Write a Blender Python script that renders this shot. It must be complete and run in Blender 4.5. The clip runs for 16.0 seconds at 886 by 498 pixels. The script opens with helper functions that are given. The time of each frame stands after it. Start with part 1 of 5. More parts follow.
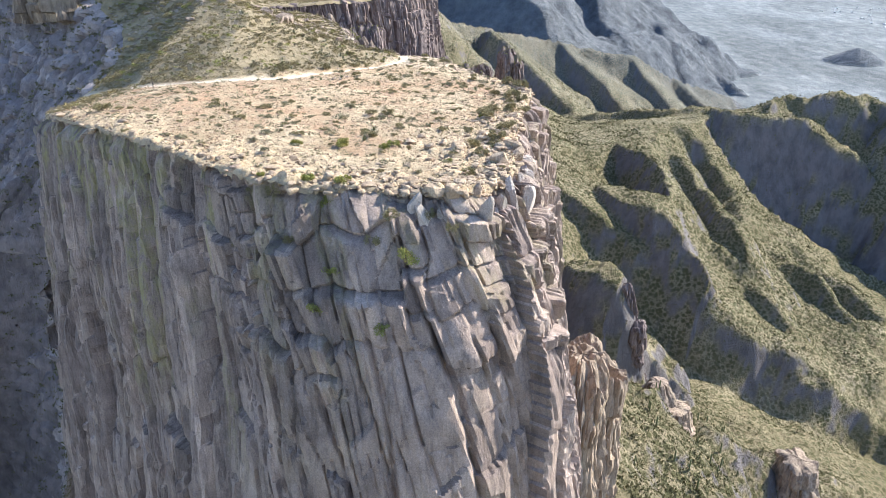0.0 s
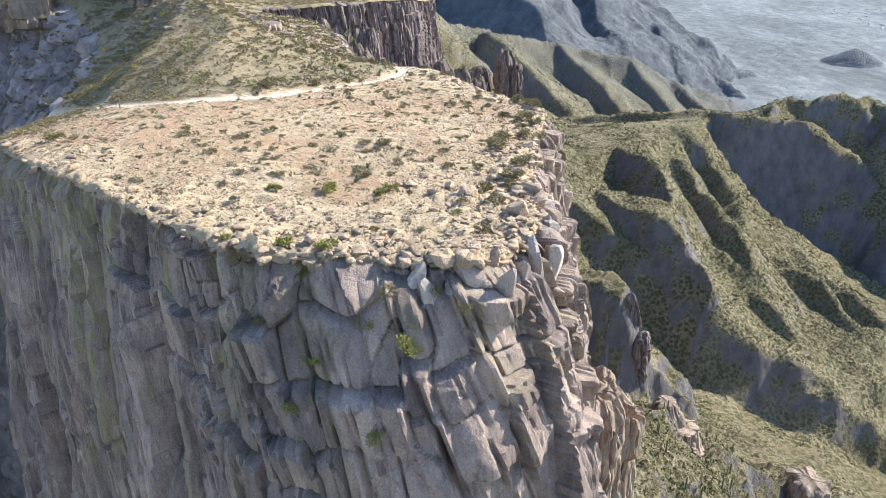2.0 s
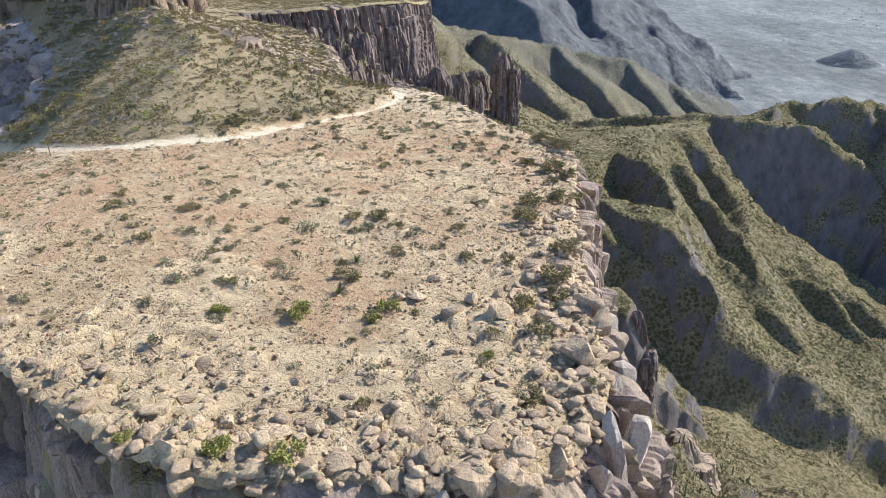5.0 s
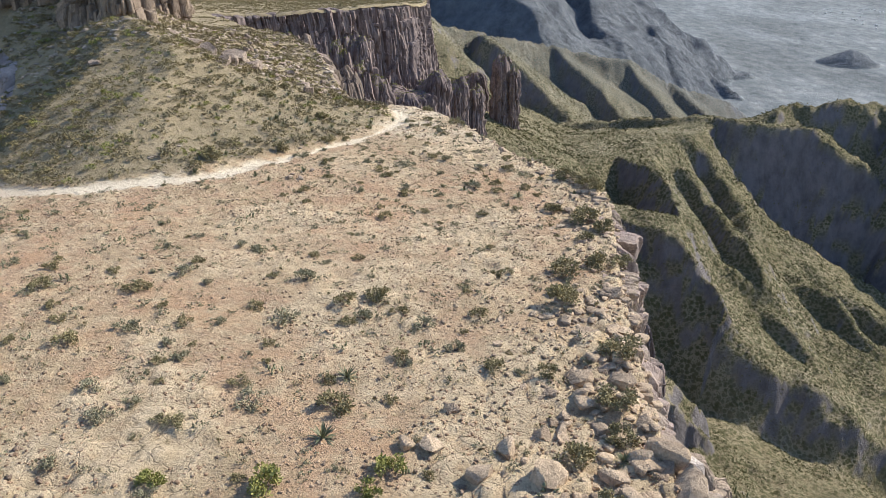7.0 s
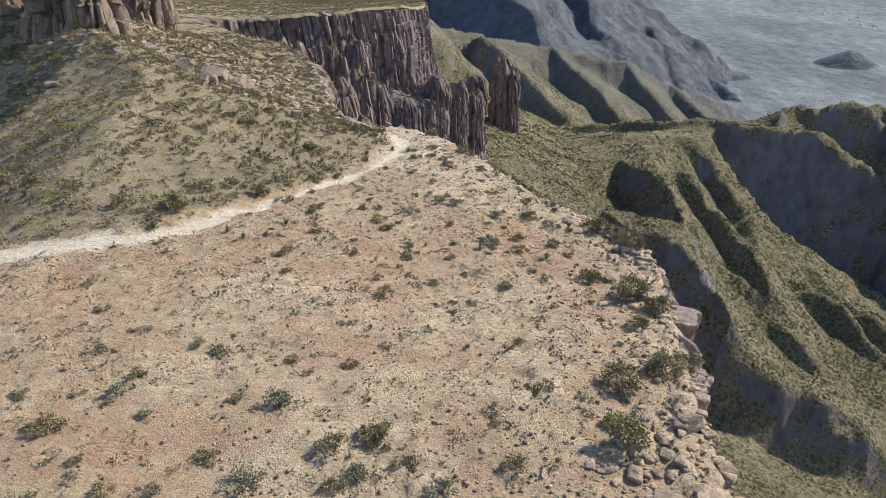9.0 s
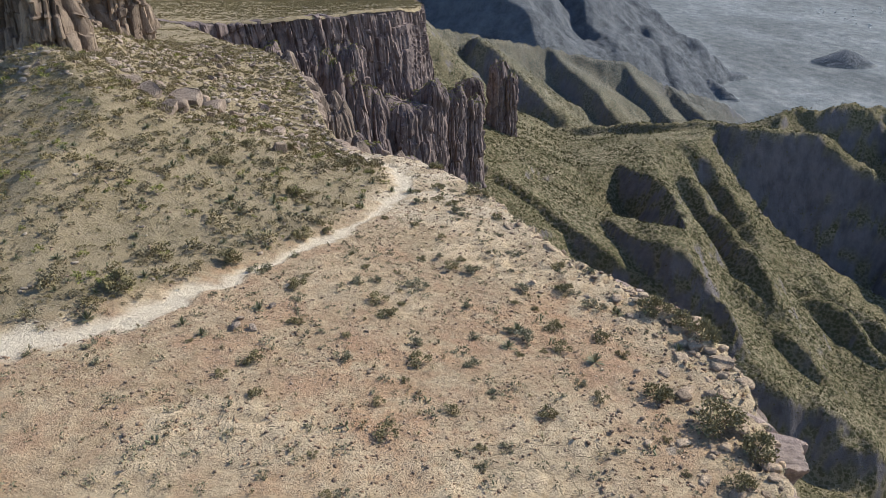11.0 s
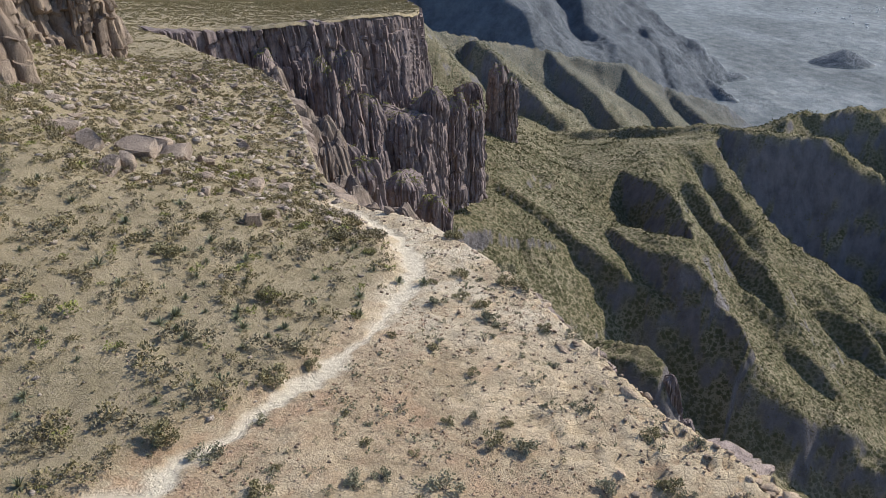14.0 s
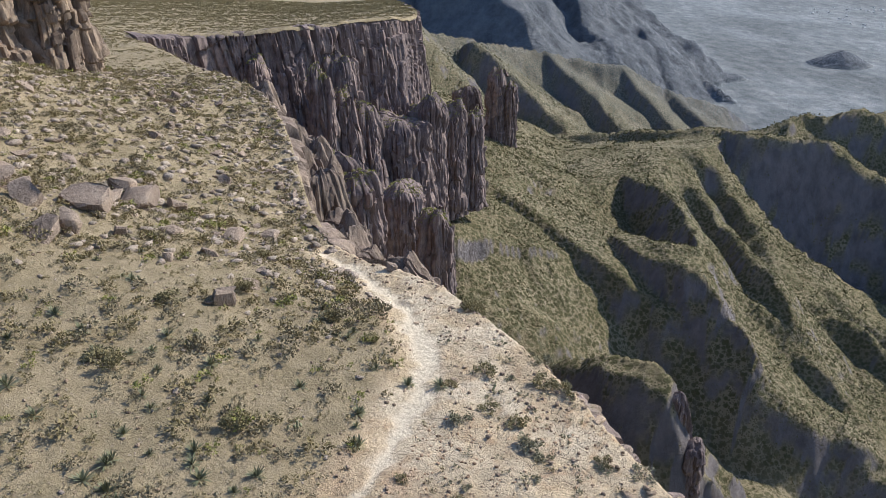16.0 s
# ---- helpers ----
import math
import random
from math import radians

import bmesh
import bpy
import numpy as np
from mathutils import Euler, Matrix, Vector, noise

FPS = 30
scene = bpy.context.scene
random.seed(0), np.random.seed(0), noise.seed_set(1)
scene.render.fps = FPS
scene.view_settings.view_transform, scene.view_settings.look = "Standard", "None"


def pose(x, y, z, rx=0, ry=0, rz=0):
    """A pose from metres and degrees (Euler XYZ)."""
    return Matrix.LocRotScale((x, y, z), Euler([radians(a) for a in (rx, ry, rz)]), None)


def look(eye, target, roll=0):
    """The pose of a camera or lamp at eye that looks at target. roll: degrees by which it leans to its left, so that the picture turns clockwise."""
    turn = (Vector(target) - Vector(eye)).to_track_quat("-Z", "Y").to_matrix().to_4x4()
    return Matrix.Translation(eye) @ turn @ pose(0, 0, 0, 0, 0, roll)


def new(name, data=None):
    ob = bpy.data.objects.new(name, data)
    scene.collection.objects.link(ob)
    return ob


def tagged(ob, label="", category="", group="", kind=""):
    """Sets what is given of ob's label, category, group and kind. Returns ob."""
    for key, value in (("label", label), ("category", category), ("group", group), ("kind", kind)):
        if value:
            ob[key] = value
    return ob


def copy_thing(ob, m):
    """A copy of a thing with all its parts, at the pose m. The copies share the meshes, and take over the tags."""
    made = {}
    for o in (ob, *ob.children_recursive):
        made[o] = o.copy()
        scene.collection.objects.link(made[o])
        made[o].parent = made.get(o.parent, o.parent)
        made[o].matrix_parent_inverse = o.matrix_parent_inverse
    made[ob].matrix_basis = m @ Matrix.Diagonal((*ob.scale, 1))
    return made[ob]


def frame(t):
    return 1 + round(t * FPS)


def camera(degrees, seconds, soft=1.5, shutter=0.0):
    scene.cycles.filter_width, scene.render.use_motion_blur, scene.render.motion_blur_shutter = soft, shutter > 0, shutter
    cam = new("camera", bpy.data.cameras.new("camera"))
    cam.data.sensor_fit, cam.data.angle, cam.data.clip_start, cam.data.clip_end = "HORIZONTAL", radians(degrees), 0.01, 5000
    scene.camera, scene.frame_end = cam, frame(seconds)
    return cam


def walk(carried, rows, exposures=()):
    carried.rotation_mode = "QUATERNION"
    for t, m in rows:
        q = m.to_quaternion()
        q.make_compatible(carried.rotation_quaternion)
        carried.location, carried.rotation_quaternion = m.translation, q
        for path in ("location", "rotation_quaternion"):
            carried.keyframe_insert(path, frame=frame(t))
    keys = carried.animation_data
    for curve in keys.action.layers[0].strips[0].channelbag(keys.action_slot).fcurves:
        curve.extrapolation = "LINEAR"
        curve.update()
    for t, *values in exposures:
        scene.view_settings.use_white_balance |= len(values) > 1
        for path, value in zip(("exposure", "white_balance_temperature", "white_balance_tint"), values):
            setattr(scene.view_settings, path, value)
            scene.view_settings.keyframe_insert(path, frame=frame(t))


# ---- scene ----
cam = camera(64.2, 16.0, soft=0.8)
METRES, EYE, TILT, LEAN, TURN = 80.0, 17.0, -25.4, 0.0, 0.0
ROWS = [
    (0.0, 0.0, 0.0, 0.0, -0.0, 0.0, -0.0),
    (0.5, -0.0017, 0.0253, 0.012, -0.07, -0.01, 0.01),
    (1.0, -0.0037, 0.0548, 0.0258, -0.14, 0.0, 0.02),
    (1.5, -0.0057, 0.0807, 0.0382, -0.2, -0.01, 0.03),
    (2.0, -0.0077, 0.1068, 0.0505, -0.26, 0.0, 0.05),
    (2.5, -0.0098, 0.1332, 0.063, -0.35, -0.01, 0.09),
    (3.0, -0.0121, 0.1637, 0.0775, -0.42, 0.01, 0.12),
    (3.5, -0.0142, 0.1909, 0.0904, -0.46, 0.02, 0.16),
    (4.0, -0.0163, 0.2182, 0.1035, -0.54, 0.01, 0.19),
    (6.5, -0.0275, 0.3592, 0.1699, -0.77, 0.0, 0.26),
    (7.0, -0.0297, 0.387, 0.1833, -0.82, -0.01, 0.3),
    (7.5, -0.0319, 0.4149, 0.1966, -0.87, -0.0, 0.32),
    (8.0, -0.0339, 0.4428, 0.2099, -0.94, 0.01, 0.36),
    (8.5, -0.036, 0.471, 0.2231, -0.98, 0.02, 0.37),
    (9.0, -0.0381, 0.4991, 0.2366, -1.02, 0.02, 0.4),
    (11.5, -0.0506, 0.648, 0.3076, -1.45, -0.03, 0.7),
    (12.0, -0.0529, 0.676, 0.3206, -1.51, -0.02, 0.76),
    (12.5, -0.0554, 0.7035, 0.3335, -1.54, -0.0, 0.76),
    (13.0, -0.0579, 0.7307, 0.346, -1.56, -0.02, 0.82),
    (13.5, -0.0604, 0.7575, 0.3593, -1.57, 0.03, 0.81),
    (14.0, -0.0632, 0.7881, 0.3744, -1.63, -0.0, 0.9),
    (14.5, -0.0657, 0.8153, 0.3873, -1.73, 0.02, 0.96),
    (15.0, -0.0679, 0.8425, 0.4002, -1.77, 0.04, 1.03),
    (15.5, -0.0702, 0.8698, 0.4134, -1.87, 0.03, 1.08),
    (16.0, -0.073, 0.9009, 0.4279, -1.88, 0.05, 1.09),
]
walk(cam, [(t, pose(0, 0, EYE, TILT, LEAN, TURN) @ pose(METRES * x, METRES * y, METRES * z, 90 + pitch, roll, yaw)) for t, x, y, z, yaw, pitch, roll in ROWS],
     exposures=[(0.0, 1.21, 5490, 13), (3.5, 0.88, 5550, 12), (7.0, 0.55, 5660, 13), (9.0, 0.35, 5660, 14), (12.5, 0.18, 5540, 13), (16.0, 0.33, 5490, 15)])

# ---- sky, sun ----
SUN_AZ, SUN_EL = 61.0, 33.5   # degrees to the right of straight ahead, and above the horizon
world = bpy.data.worlds.new("sky")
scene.world = world
world.use_nodes = True
wn = world.node_tree
sky = wn.nodes.new("ShaderNodeTexSky")
sky.sky_type, sky.sun_disc = "NISHITA", False
sky.sun_elevation, sky.sun_rotation = radians(SUN_EL), radians(SUN_AZ)
sky.air_density, sky.dust_density, sky.altitude = 1.2, 0.6, 1200
wn.links.new(sky.outputs[0], wn.nodes["Background"].inputs[0])
wn.nodes["Background"].inputs[1].default_value = 0.14
sun = new("sun", bpy.data.lights.new("sun", "SUN"))
sun.data.energy, sun.data.angle, sun.data.color = 5.0, radians(0.53), (1.0, 0.90, 0.685)
sa, se = radians(SUN_AZ), radians(SUN_EL)
sun.matrix_world = look((0, 0, 0), (-math.sin(sa) * math.cos(se), -math.cos(sa) * math.cos(se), -math.sin(se)))
sun.location = (0, 0, 300)


# ---- noise in numpy ----
def rnd(ix, iy, seed):
    n = (ix.astype(np.int64) * 374761393 + iy.astype(np.int64) * 668265263 + seed * 1274126177) & 0xFFFFFFFF
    n = ((n ^ (n >> 13)) * 1103515245) & 0xFFFFFFFF
    n = ((n ^ (n >> 16)) * 2246822519) & 0xFFFFFFFF
    return ((n ^ (n >> 15)) & 0xFFFFFF) / float(0x1000000)


def vnoise(x, y, seed=0):
    """Value noise, -1 to 1."""
    ix, iy = np.floor(x), np.floor(y)
    fx, fy = x - ix, y - iy
    fx, fy = fx * fx * fx * (fx * (fx * 6 - 15) + 10), fy * fy * fy * (fy * (fy * 6 - 15) + 10)
    a = rnd(ix, iy, seed) * (1 - fx) + rnd(ix + 1, iy, seed) * fx
    b = rnd(ix, iy + 1, seed) * (1 - fx) + rnd(ix + 1, iy + 1, seed) * fx
    return 2 * (a * (1 - fy) + b * fy) - 1


def fbm(x, y, octaves=4, seed=0, gain=0.5):
    s, a, n = 0 * x, 1.0, 0.0
    c, d = 0.8, 0.6
    for o in range(octaves):
        s = s + a * vnoise(x, y, seed + 17 * o)
        n += a
        a *= gain
        x, y = 2.03 * (c * x - d * y) + 5.2, 2.03 * (d * x + c * y) + 1.3
    return s / n


def ridged(x, y, octaves=4, seed=0):
    s, a, n = 0 * x, 1.0, 0.0
    for o in range(octaves):
        s = s + a * (1 - np.abs(vnoise(x, y, seed + 31 * o)) * 2)
        n += a
        a *= 0.5
        x, y = 2.1 * (0.8 * x - 0.6 * y) + 3.1, 2.1 * (0.6 * x + 0.8 * y) + 7.7
    return s / n


def voro(x, y, seed=0):
    """Cells: the distance to the edge (F2 - F1), a random number of the cell, and the offsets from its middle."""
    ix, iy = np.floor(x), np.floor(y)
    f1, f2 = np.full(x.shape, 9.0), np.full(x.shape, 9.0)
    cid, ox, oy = np.zeros(x.shape), np.zeros(x.shape), np.zeros(x.shape)
    for i in (-1, 0, 1):
        for j in (-1, 0, 1):
            cx, cy = ix + i, iy + j
            dx = cx + 0.1 + 0.8 * rnd(cx, cy, seed) - x
            dy = cy + 0.1 + 0.8 * rnd(cx, cy, seed + 1) - y
            d = np.sqrt(dx * dx + dy * dy)
            near = d < f1
            f2 = np.where(near, f1, np.minimum(f2, d))
            cid = np.where(near, rnd(cx, cy, seed + 2), cid)
            ox, oy = np.where(near, -dx, ox), np.where(near, -dy, oy)
            f1 = np.where(near, d, f1)
    return f2 - f1, cid, ox, oy


def joints(u, v, tall, seed):
    """Slabs between straight upright joints, each broken across at its own heights: distance to the joint, to the break, two random numbers, and the offsets from the middle."""
    def edge(k):
        return k + 0.72 * (rnd(k, 0 * k + 3, seed) - 0.5)
    k = np.floor(u)
    k = np.where(u < edge(k), k - 1, np.where(u >= edge(k + 1), k + 1, k))
    a, b = edge(k), edge(k + 1)
    ox = (u - a) / (b - a) - 0.5
    own = rnd(k, 0 * k + 5, seed)
    w = v / (tall * (0.6 + 0.9 * own)) + 7 * own + ox * (0.5 * (rnd(k, 0 * k + 6, seed) - 0.3))
    j = np.floor(w)
    oy = w - j - 0.5
    return np.minimum(u - a, b - u), 0.5 - np.abs(oy), rnd(k, j, seed + 1), rnd(k, j, seed + 2), ox, oy


def step(a, b, x):
    k = np.clip((x - a) / (b - a), 0, 1)
    return k * k * (3 - 2 * k)


# ---- mesh helpers ----
def mesh(name, verts, faces, smooth=False, mats=(), attrs=None):
    me = bpy.data.meshes.new(name)
    verts = np.asarray(verts, np.float32).reshape(-1, 3)
    faces = np.asarray(faces, np.int32)
    k = faces.shape[1]
    me.vertices.add(len(verts))
    me.vertices.foreach_set("co", verts.ravel())
    me.loops.add(faces.size)
    me.loops.foreach_set("vertex_index", faces.ravel())
    me.polygons.add(len(faces))
    me.polygons.foreach_set("loop_start", np.arange(len(faces), dtype=np.int32) * k)
    if smooth:
        me.polygons.foreach_set("use_smooth", np.ones(len(faces), bool))
    me.update(calc_edges=True)
    for m in mats:
        me.materials.append(m)
    for key, val in (attrs or {}).items():
        at = me.attributes.new(key, "FLOAT", "POINT")
        at.data.foreach_set("value", np.asarray(val, np.float32).ravel())
    return me


def grid_faces(n, m, keep=None):
    """Quads of a grid of n by m points, row by row; keep marks the points that stay."""
    i = np.arange(n * m).reshape(n, m)
    f = np.stack([i[:-1, :-1], i[:-1, 1:], i[1:, 1:], i[1:, :-1]], -1).reshape(-1, 4)
    if keep is not None:
        f = f[keep.ravel()[f].all(1)]
    return f


def compact(verts, faces, attrs):
    used = np.unique(faces)
    back = np.zeros(len(verts), np.int64)
    back[used] = np.arange(len(used))
    return verts[used], back[faces], {k: np.asarray(v).ravel()[used] for k, v in attrs.items()}


def smooth_line(points, gap):
    """A Catmull-Rom line through the points, resampled evenly."""
    p = np.array(points, float)
    p = np.vstack([2 * p[0] - p[1], p, 2 * p[-1] - p[-2]])
    out = []
    for i in range(1, len(p) - 2):
        t = np.linspace(0, 1, 40, endpoint=False)[:, None]
        a, b, c, d = p[i - 1], p[i], p[i + 1], p[i + 2]
        out.append(0.5 * (2 * b + (c - a) * t + (2 * a - 5 * b + 4 * c - d) * t ** 2 + (3 * b - a - 3 * c + d) * t ** 3))
    out.append(p[-2][None])
    q = np.vstack(out)
    s = np.r_[0, np.cumsum(np.linalg.norm(np.diff(q[:, :2], axis=0), axis=1))]
    n = max(2, int(s[-1] / gap))
    u = np.linspace(0, s[-1], n)
    return np.stack([np.interp(u, s, q[:, k]) for k in range(q.shape[1])], 1), u


def line_dist(x, y, line):
    """Signed distance to a line of points (positive to the right of its way), how far along it, and values of further columns there."""
    best = np.full(x.shape, 1e9)
    sign = np.ones(x.shape)
    cols = [np.zeros(x.shape) for _ in range(line.shape[1] - 2)]
    along = np.zeros(x.shape)
    run = 0.0
    for a, b in zip(line[:-1], line[1:]):
        dx, dy = b[0] - a[0], b[1] - a[1]
        l2 = dx * dx + dy * dy
        t = np.clip(((x - a[0]) * dx + (y - a[1]) * dy) / l2, 0, 1)
        px, py = x - a[0] - t * dx, y - a[1] - t * dy
        d = np.hypot(px, py)
        w = d < best
        best = np.where(w, d, best)
        sign = np.where(w, np.sign(dy * (x - a[0]) - dx * (y - a[1])), sign)
        along = np.where(w, run + t * math.sqrt(l2), along)
        for k in range(len(cols)):
            cols[k] = np.where(w, a[k + 2] + t * (b[k + 2] - a[k + 2]), cols[k])
        run += math.sqrt(l2)
    return best * sign, along, cols


# ---- plan of the mesa ----
# the rim, from the left flank round the front and the alcove to the far cliff
RIM = [(-260, 185), (-180, 165), (-115, 152), (-76, 142), (-60, 132), (-53, 120), (-51.5, 108), (-51, 98), (-49, 88.5), (-45, 78.5), (-34, 62), (-24, 51.3),
       (-15, 43.6), (-11, 40.8), (-7.4, 40), (-3.8, 40.3), (-0.5, 39.8),
       (2.3, 41), (4.9, 45.6), (5.6, 53), (6.7, 61), (8.2, 70), (9.8, 78), (10.4, 83.5), (8.4, 89), (5.2, 94), (3.3, 100), (0.8, 107.5), (-2.5, 115),
       (-5.2, 121), (-10.5, 127), (-15, 138), (-19, 154), (-23.4, 171), (-32, 193), (-51, 222), (-80, 275), (-98, 318), (-82, 338), (-58, 350), (-30, 374),
       (-9, 398), (-5, 440), (-10, 520), (-30, 640), (-90, 760), (-240, 820), (-420, 700), (-420, 230), (-260, 185)]
TRAIL = [(-51, 99), (-46.5, 95), (-42, 90.5), (-37.5, 85.5), (-33, 81.6), (-27.3, 80), (-22, 81.5), (-19.4, 83.1), (-17.2, 85.3), (-14.4, 89.3), (-11.5, 93.5), (-9.2, 97.3), (-6.8, 103.3), (-5.6, 108.5), (-6.4, 113.2), (-7.9, 118), (-10.4, 123.5), (-13, 127.5)]
rim_coarse, _ = smooth_line(RIM, 2.5)
trail_line, _ = smooth_line(TRAIL, 0.8)
foot_line, _ = smooth_line(TRAIL[:-1] + [(-12.5, 127.5), (-17, 138), (-21, 154), (-25.4, 171), (-34, 193), (-53, 222), (-84, 275)], 1.2)


def top_height(x, y):
    """The height of the mesa's top, without its fine relief."""
    z = 0.32 - 0.051 * x - 0.07 * (y - 60)
    left = np.maximum(0, -20 - x)
    z = z - 0.008 * np.minimum(left, 60) ** 2 * (1 - step(86, 100, y)) - 0.0
    d, _, _ = line_dist(x, y, foot_line)
    dl = np.where(y > 70, np.maximum(0, -d - 0.8), 0)
    dl = np.minimum(dl, 60)
    fade = np.where(y > 135, np.exp(-((y - 135) / 45) ** 2), 1) * step(70, 84, y)
    crest = (np.minimum(dl, 27) * 0.13 + 0.0046 * np.minimum(dl, 27) ** 2) * (1 + 0.4 * step(105, 122, y))
    z = z + crest * fade
    z = z - 5.0 * step(240, 330, y) * (1 - step(-78, -12, x))
    z = z - 0.5 * np.maximum(0, -38 - x) * step(82, 96, y) * (1 - step(122, 146, y))
    z = z - np.clip(0.14 * (y - 112), 0, 2.5) * np.exp(-np.abs(d) / 14) * (1 - step(150, 190, y))
    return z


# ---- materials ----
def material(name):
    m = bpy.data.materials.new(name)
    m.use_nodes = True
    nt = m.node_tree
    return m, nt, nt.nodes["Principled BSDF"]


class Nodes:
    """A short way to write node trees."""

    def __init__(self, nt):
        self.nt = nt

    def node(self, kind, **kw):
        n = self.nt.nodes.new(kind)
        for k, v in kw.items():
            n.inputs[k].default_value = v
        return n

    def link(self, a, b):
        self.nt.links.new(a, b)

    def coords(self, stretch=(1, 1, 1)):
        g = self.nt.nodes.new("ShaderNodeNewGeometry")
        if stretch == (1, 1, 1):
            return g.outputs["Position"]
        m = self.nt.nodes.new("ShaderNodeMapping")
        m.inputs["Scale"].default_value = stretch
        self.link(g.outputs["Position"], m.inputs["Vector"])
        return m.outputs[0]

    def noise(self, vec, scale, detail=4.0, rough=0.6):
        n = self.node("ShaderNodeTexNoise", Scale=scale, Detail=detail, Roughness=rough)
        self.link(vec, n.inputs["Vector"])
        return n.outputs["Fac"]

    def cells(self, vec, scale, feature="F1"):
        n = self.nt.nodes.new("ShaderNodeTexVoronoi")
        n.feature = feature
        n.inputs["Scale"].default_value = scale
        self.link(vec, n.inputs["Vector"])
        return n.outputs

    def ramp(self, fac, *stops):
        n = self.nt.nodes.new("ShaderNodeValToRGB")
        e = n.color_ramp.elements
        while len(e) < len(stops):
            e.new(0.5)
        for el, (pos, col) in zip(e, stops):
            el.position = pos
            el.color = (*col, 1) if isinstance(col, tuple) else (col, col, col, 1)
        self.link(fac, n.inputs["Fac"])
        return n.outputs["Color"]

    def mix(self, fac, a, b, mode="MIX"):
        n = self.nt.nodes.new("ShaderNodeMix")
        n.data_type, n.blend_type = "RGBA", mode
        for sock, val in ((n.inputs[0], fac), (n.inputs[6], a), (n.inputs[7], b)):
            if isinstance(val, (int, float)):
                sock.default_value = val
            elif isinstance(val, tuple):
                sock.default_value = (*val, 1)
            else:
                self.link(val, sock)
        return n.outputs[2]

    def math(self, op, a, b=0.0):
        n = self.nt.nodes.new("ShaderNodeMath")
        n.operation = op
        for sock, val in zip(n.inputs, (a, b)):
            if isinstance(val, (int, float)):
                sock.default_value = val
            else:
                self.link(val, sock)
        return n.outputs[0]

    def attr(self, name):
        n = self.nt.nodes.new("ShaderNodeAttribute")
        n.attribute_name = name
        return n.outputs["Fac"]

    def bump(self, height, strength, distance, bsdf):
        n = self.node("ShaderNodeBump", Strength=strength, Distance=distance)
        self.link(height, n.inputs["Height"])
        self.link(n.outputs[0], bsdf.inputs["Normal"])


def rock_material(name, base, lichen=0.0, warm=(0.42, 0.33, 0.24), toned=False, streaks=0.8):
    m, nt, b = material(name)
    n = Nodes(nt)
    p = n.coords()
    streak = n.coords((1, 1, 0.1))
    tone = n.ramp(n.noise(p, 0.35, 6, 0.65), (0.32, tuple(c * 0.7 for c in base)), (0.5, base), (0.7, warm))
    if toned:
        tone = n.mix(1.0, tone, n.ramp(n.attr("tone"), (0.1, 0.6), (0.5, 1.0), (0.9, 1.28)), "MULTIPLY")
    info = nt.nodes.new("ShaderNodeObjectInfo")
    geo = nt.nodes.new("ShaderNodeNewGeometry")
    own = n.math("FRACT", n.math("ADD", info.outputs["Random"], geo.outputs["Random Per Island"]))
    tone = n.mix(1.0, tone, n.ramp(own, (0.0, (0.72, 0.70, 0.70)), (0.5, (1.0, 0.98, 0.96)), (1.0, (1.22, 1.18, 1.12))), "MULTIPLY")
    stripes = n.ramp(n.noise(streak, 1.1, 6, 0.75), (0.34, 0.3), (0.5, 0.85), (0.7, 1.12))
    col = n.mix(streaks, tone, stripes, "MULTIPLY")
    grain = n.noise(p, 9.0, 5, 0.75)
    col = n.mix(0.55, col, n.ramp(grain, (0.32, 0.4), (0.68, 1.35)), "MULTIPLY")
    if lichen:
        spots = n.math("MULTIPLY", n.attr("moss"), n.ramp(n.noise(n.coords((1, 1, 0.3)), 1.4, 7, 0.75), (0.42, 0.0), (0.58, 1.0)))
        col = n.mix(n.math("MULTIPLY", spots, lichen), col, n.mix(n.noise(p, 2.0, 4), (0.30, 0.275, 0.12), (0.43, 0.37, 0.12)))
    n.link(col, b.inputs["Base Color"])
    b.inputs["Roughness"].default_value = 0.92
    b.inputs["Specular IOR Level"].default_value = 0.2
    rel = n.math("ADD", n.math("MULTIPLY", n.noise(n.coords((1, 1, 0.22)), 1.6, 7, 0.72), 3.0), n.math("MULTIPLY", grain, 0.7))
    n.bump(rel, 0.8, 0.16, b)
    return m


ROCK = rock_material("cliff rock", (0.40, 0.31, 0.264), lichen=0.6, warm=(0.48, 0.375, 0.305), toned=True, streaks=0.6)
RIMROCK = rock_material("weathered rim rock", (0.56, 0.42, 0.285), warm=(0.66, 0.505, 0.34), streaks=0.3)
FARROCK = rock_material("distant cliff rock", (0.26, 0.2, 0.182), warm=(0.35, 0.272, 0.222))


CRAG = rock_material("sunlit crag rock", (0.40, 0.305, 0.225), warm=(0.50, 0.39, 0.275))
# the cliff rock again for the flank, its shade put into a darker base
FLANK = rock_material("flank rock darkened for shade", (0.30, 0.25, 0.235), warm=(0.37, 0.31, 0.28), toned=True, streaks=0.3)
TOWER = rock_material("brown tower rock", (0.32, 0.242, 0.178), warm=(0.41, 0.315, 0.222))
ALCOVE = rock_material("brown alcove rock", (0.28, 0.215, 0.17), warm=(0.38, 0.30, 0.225))


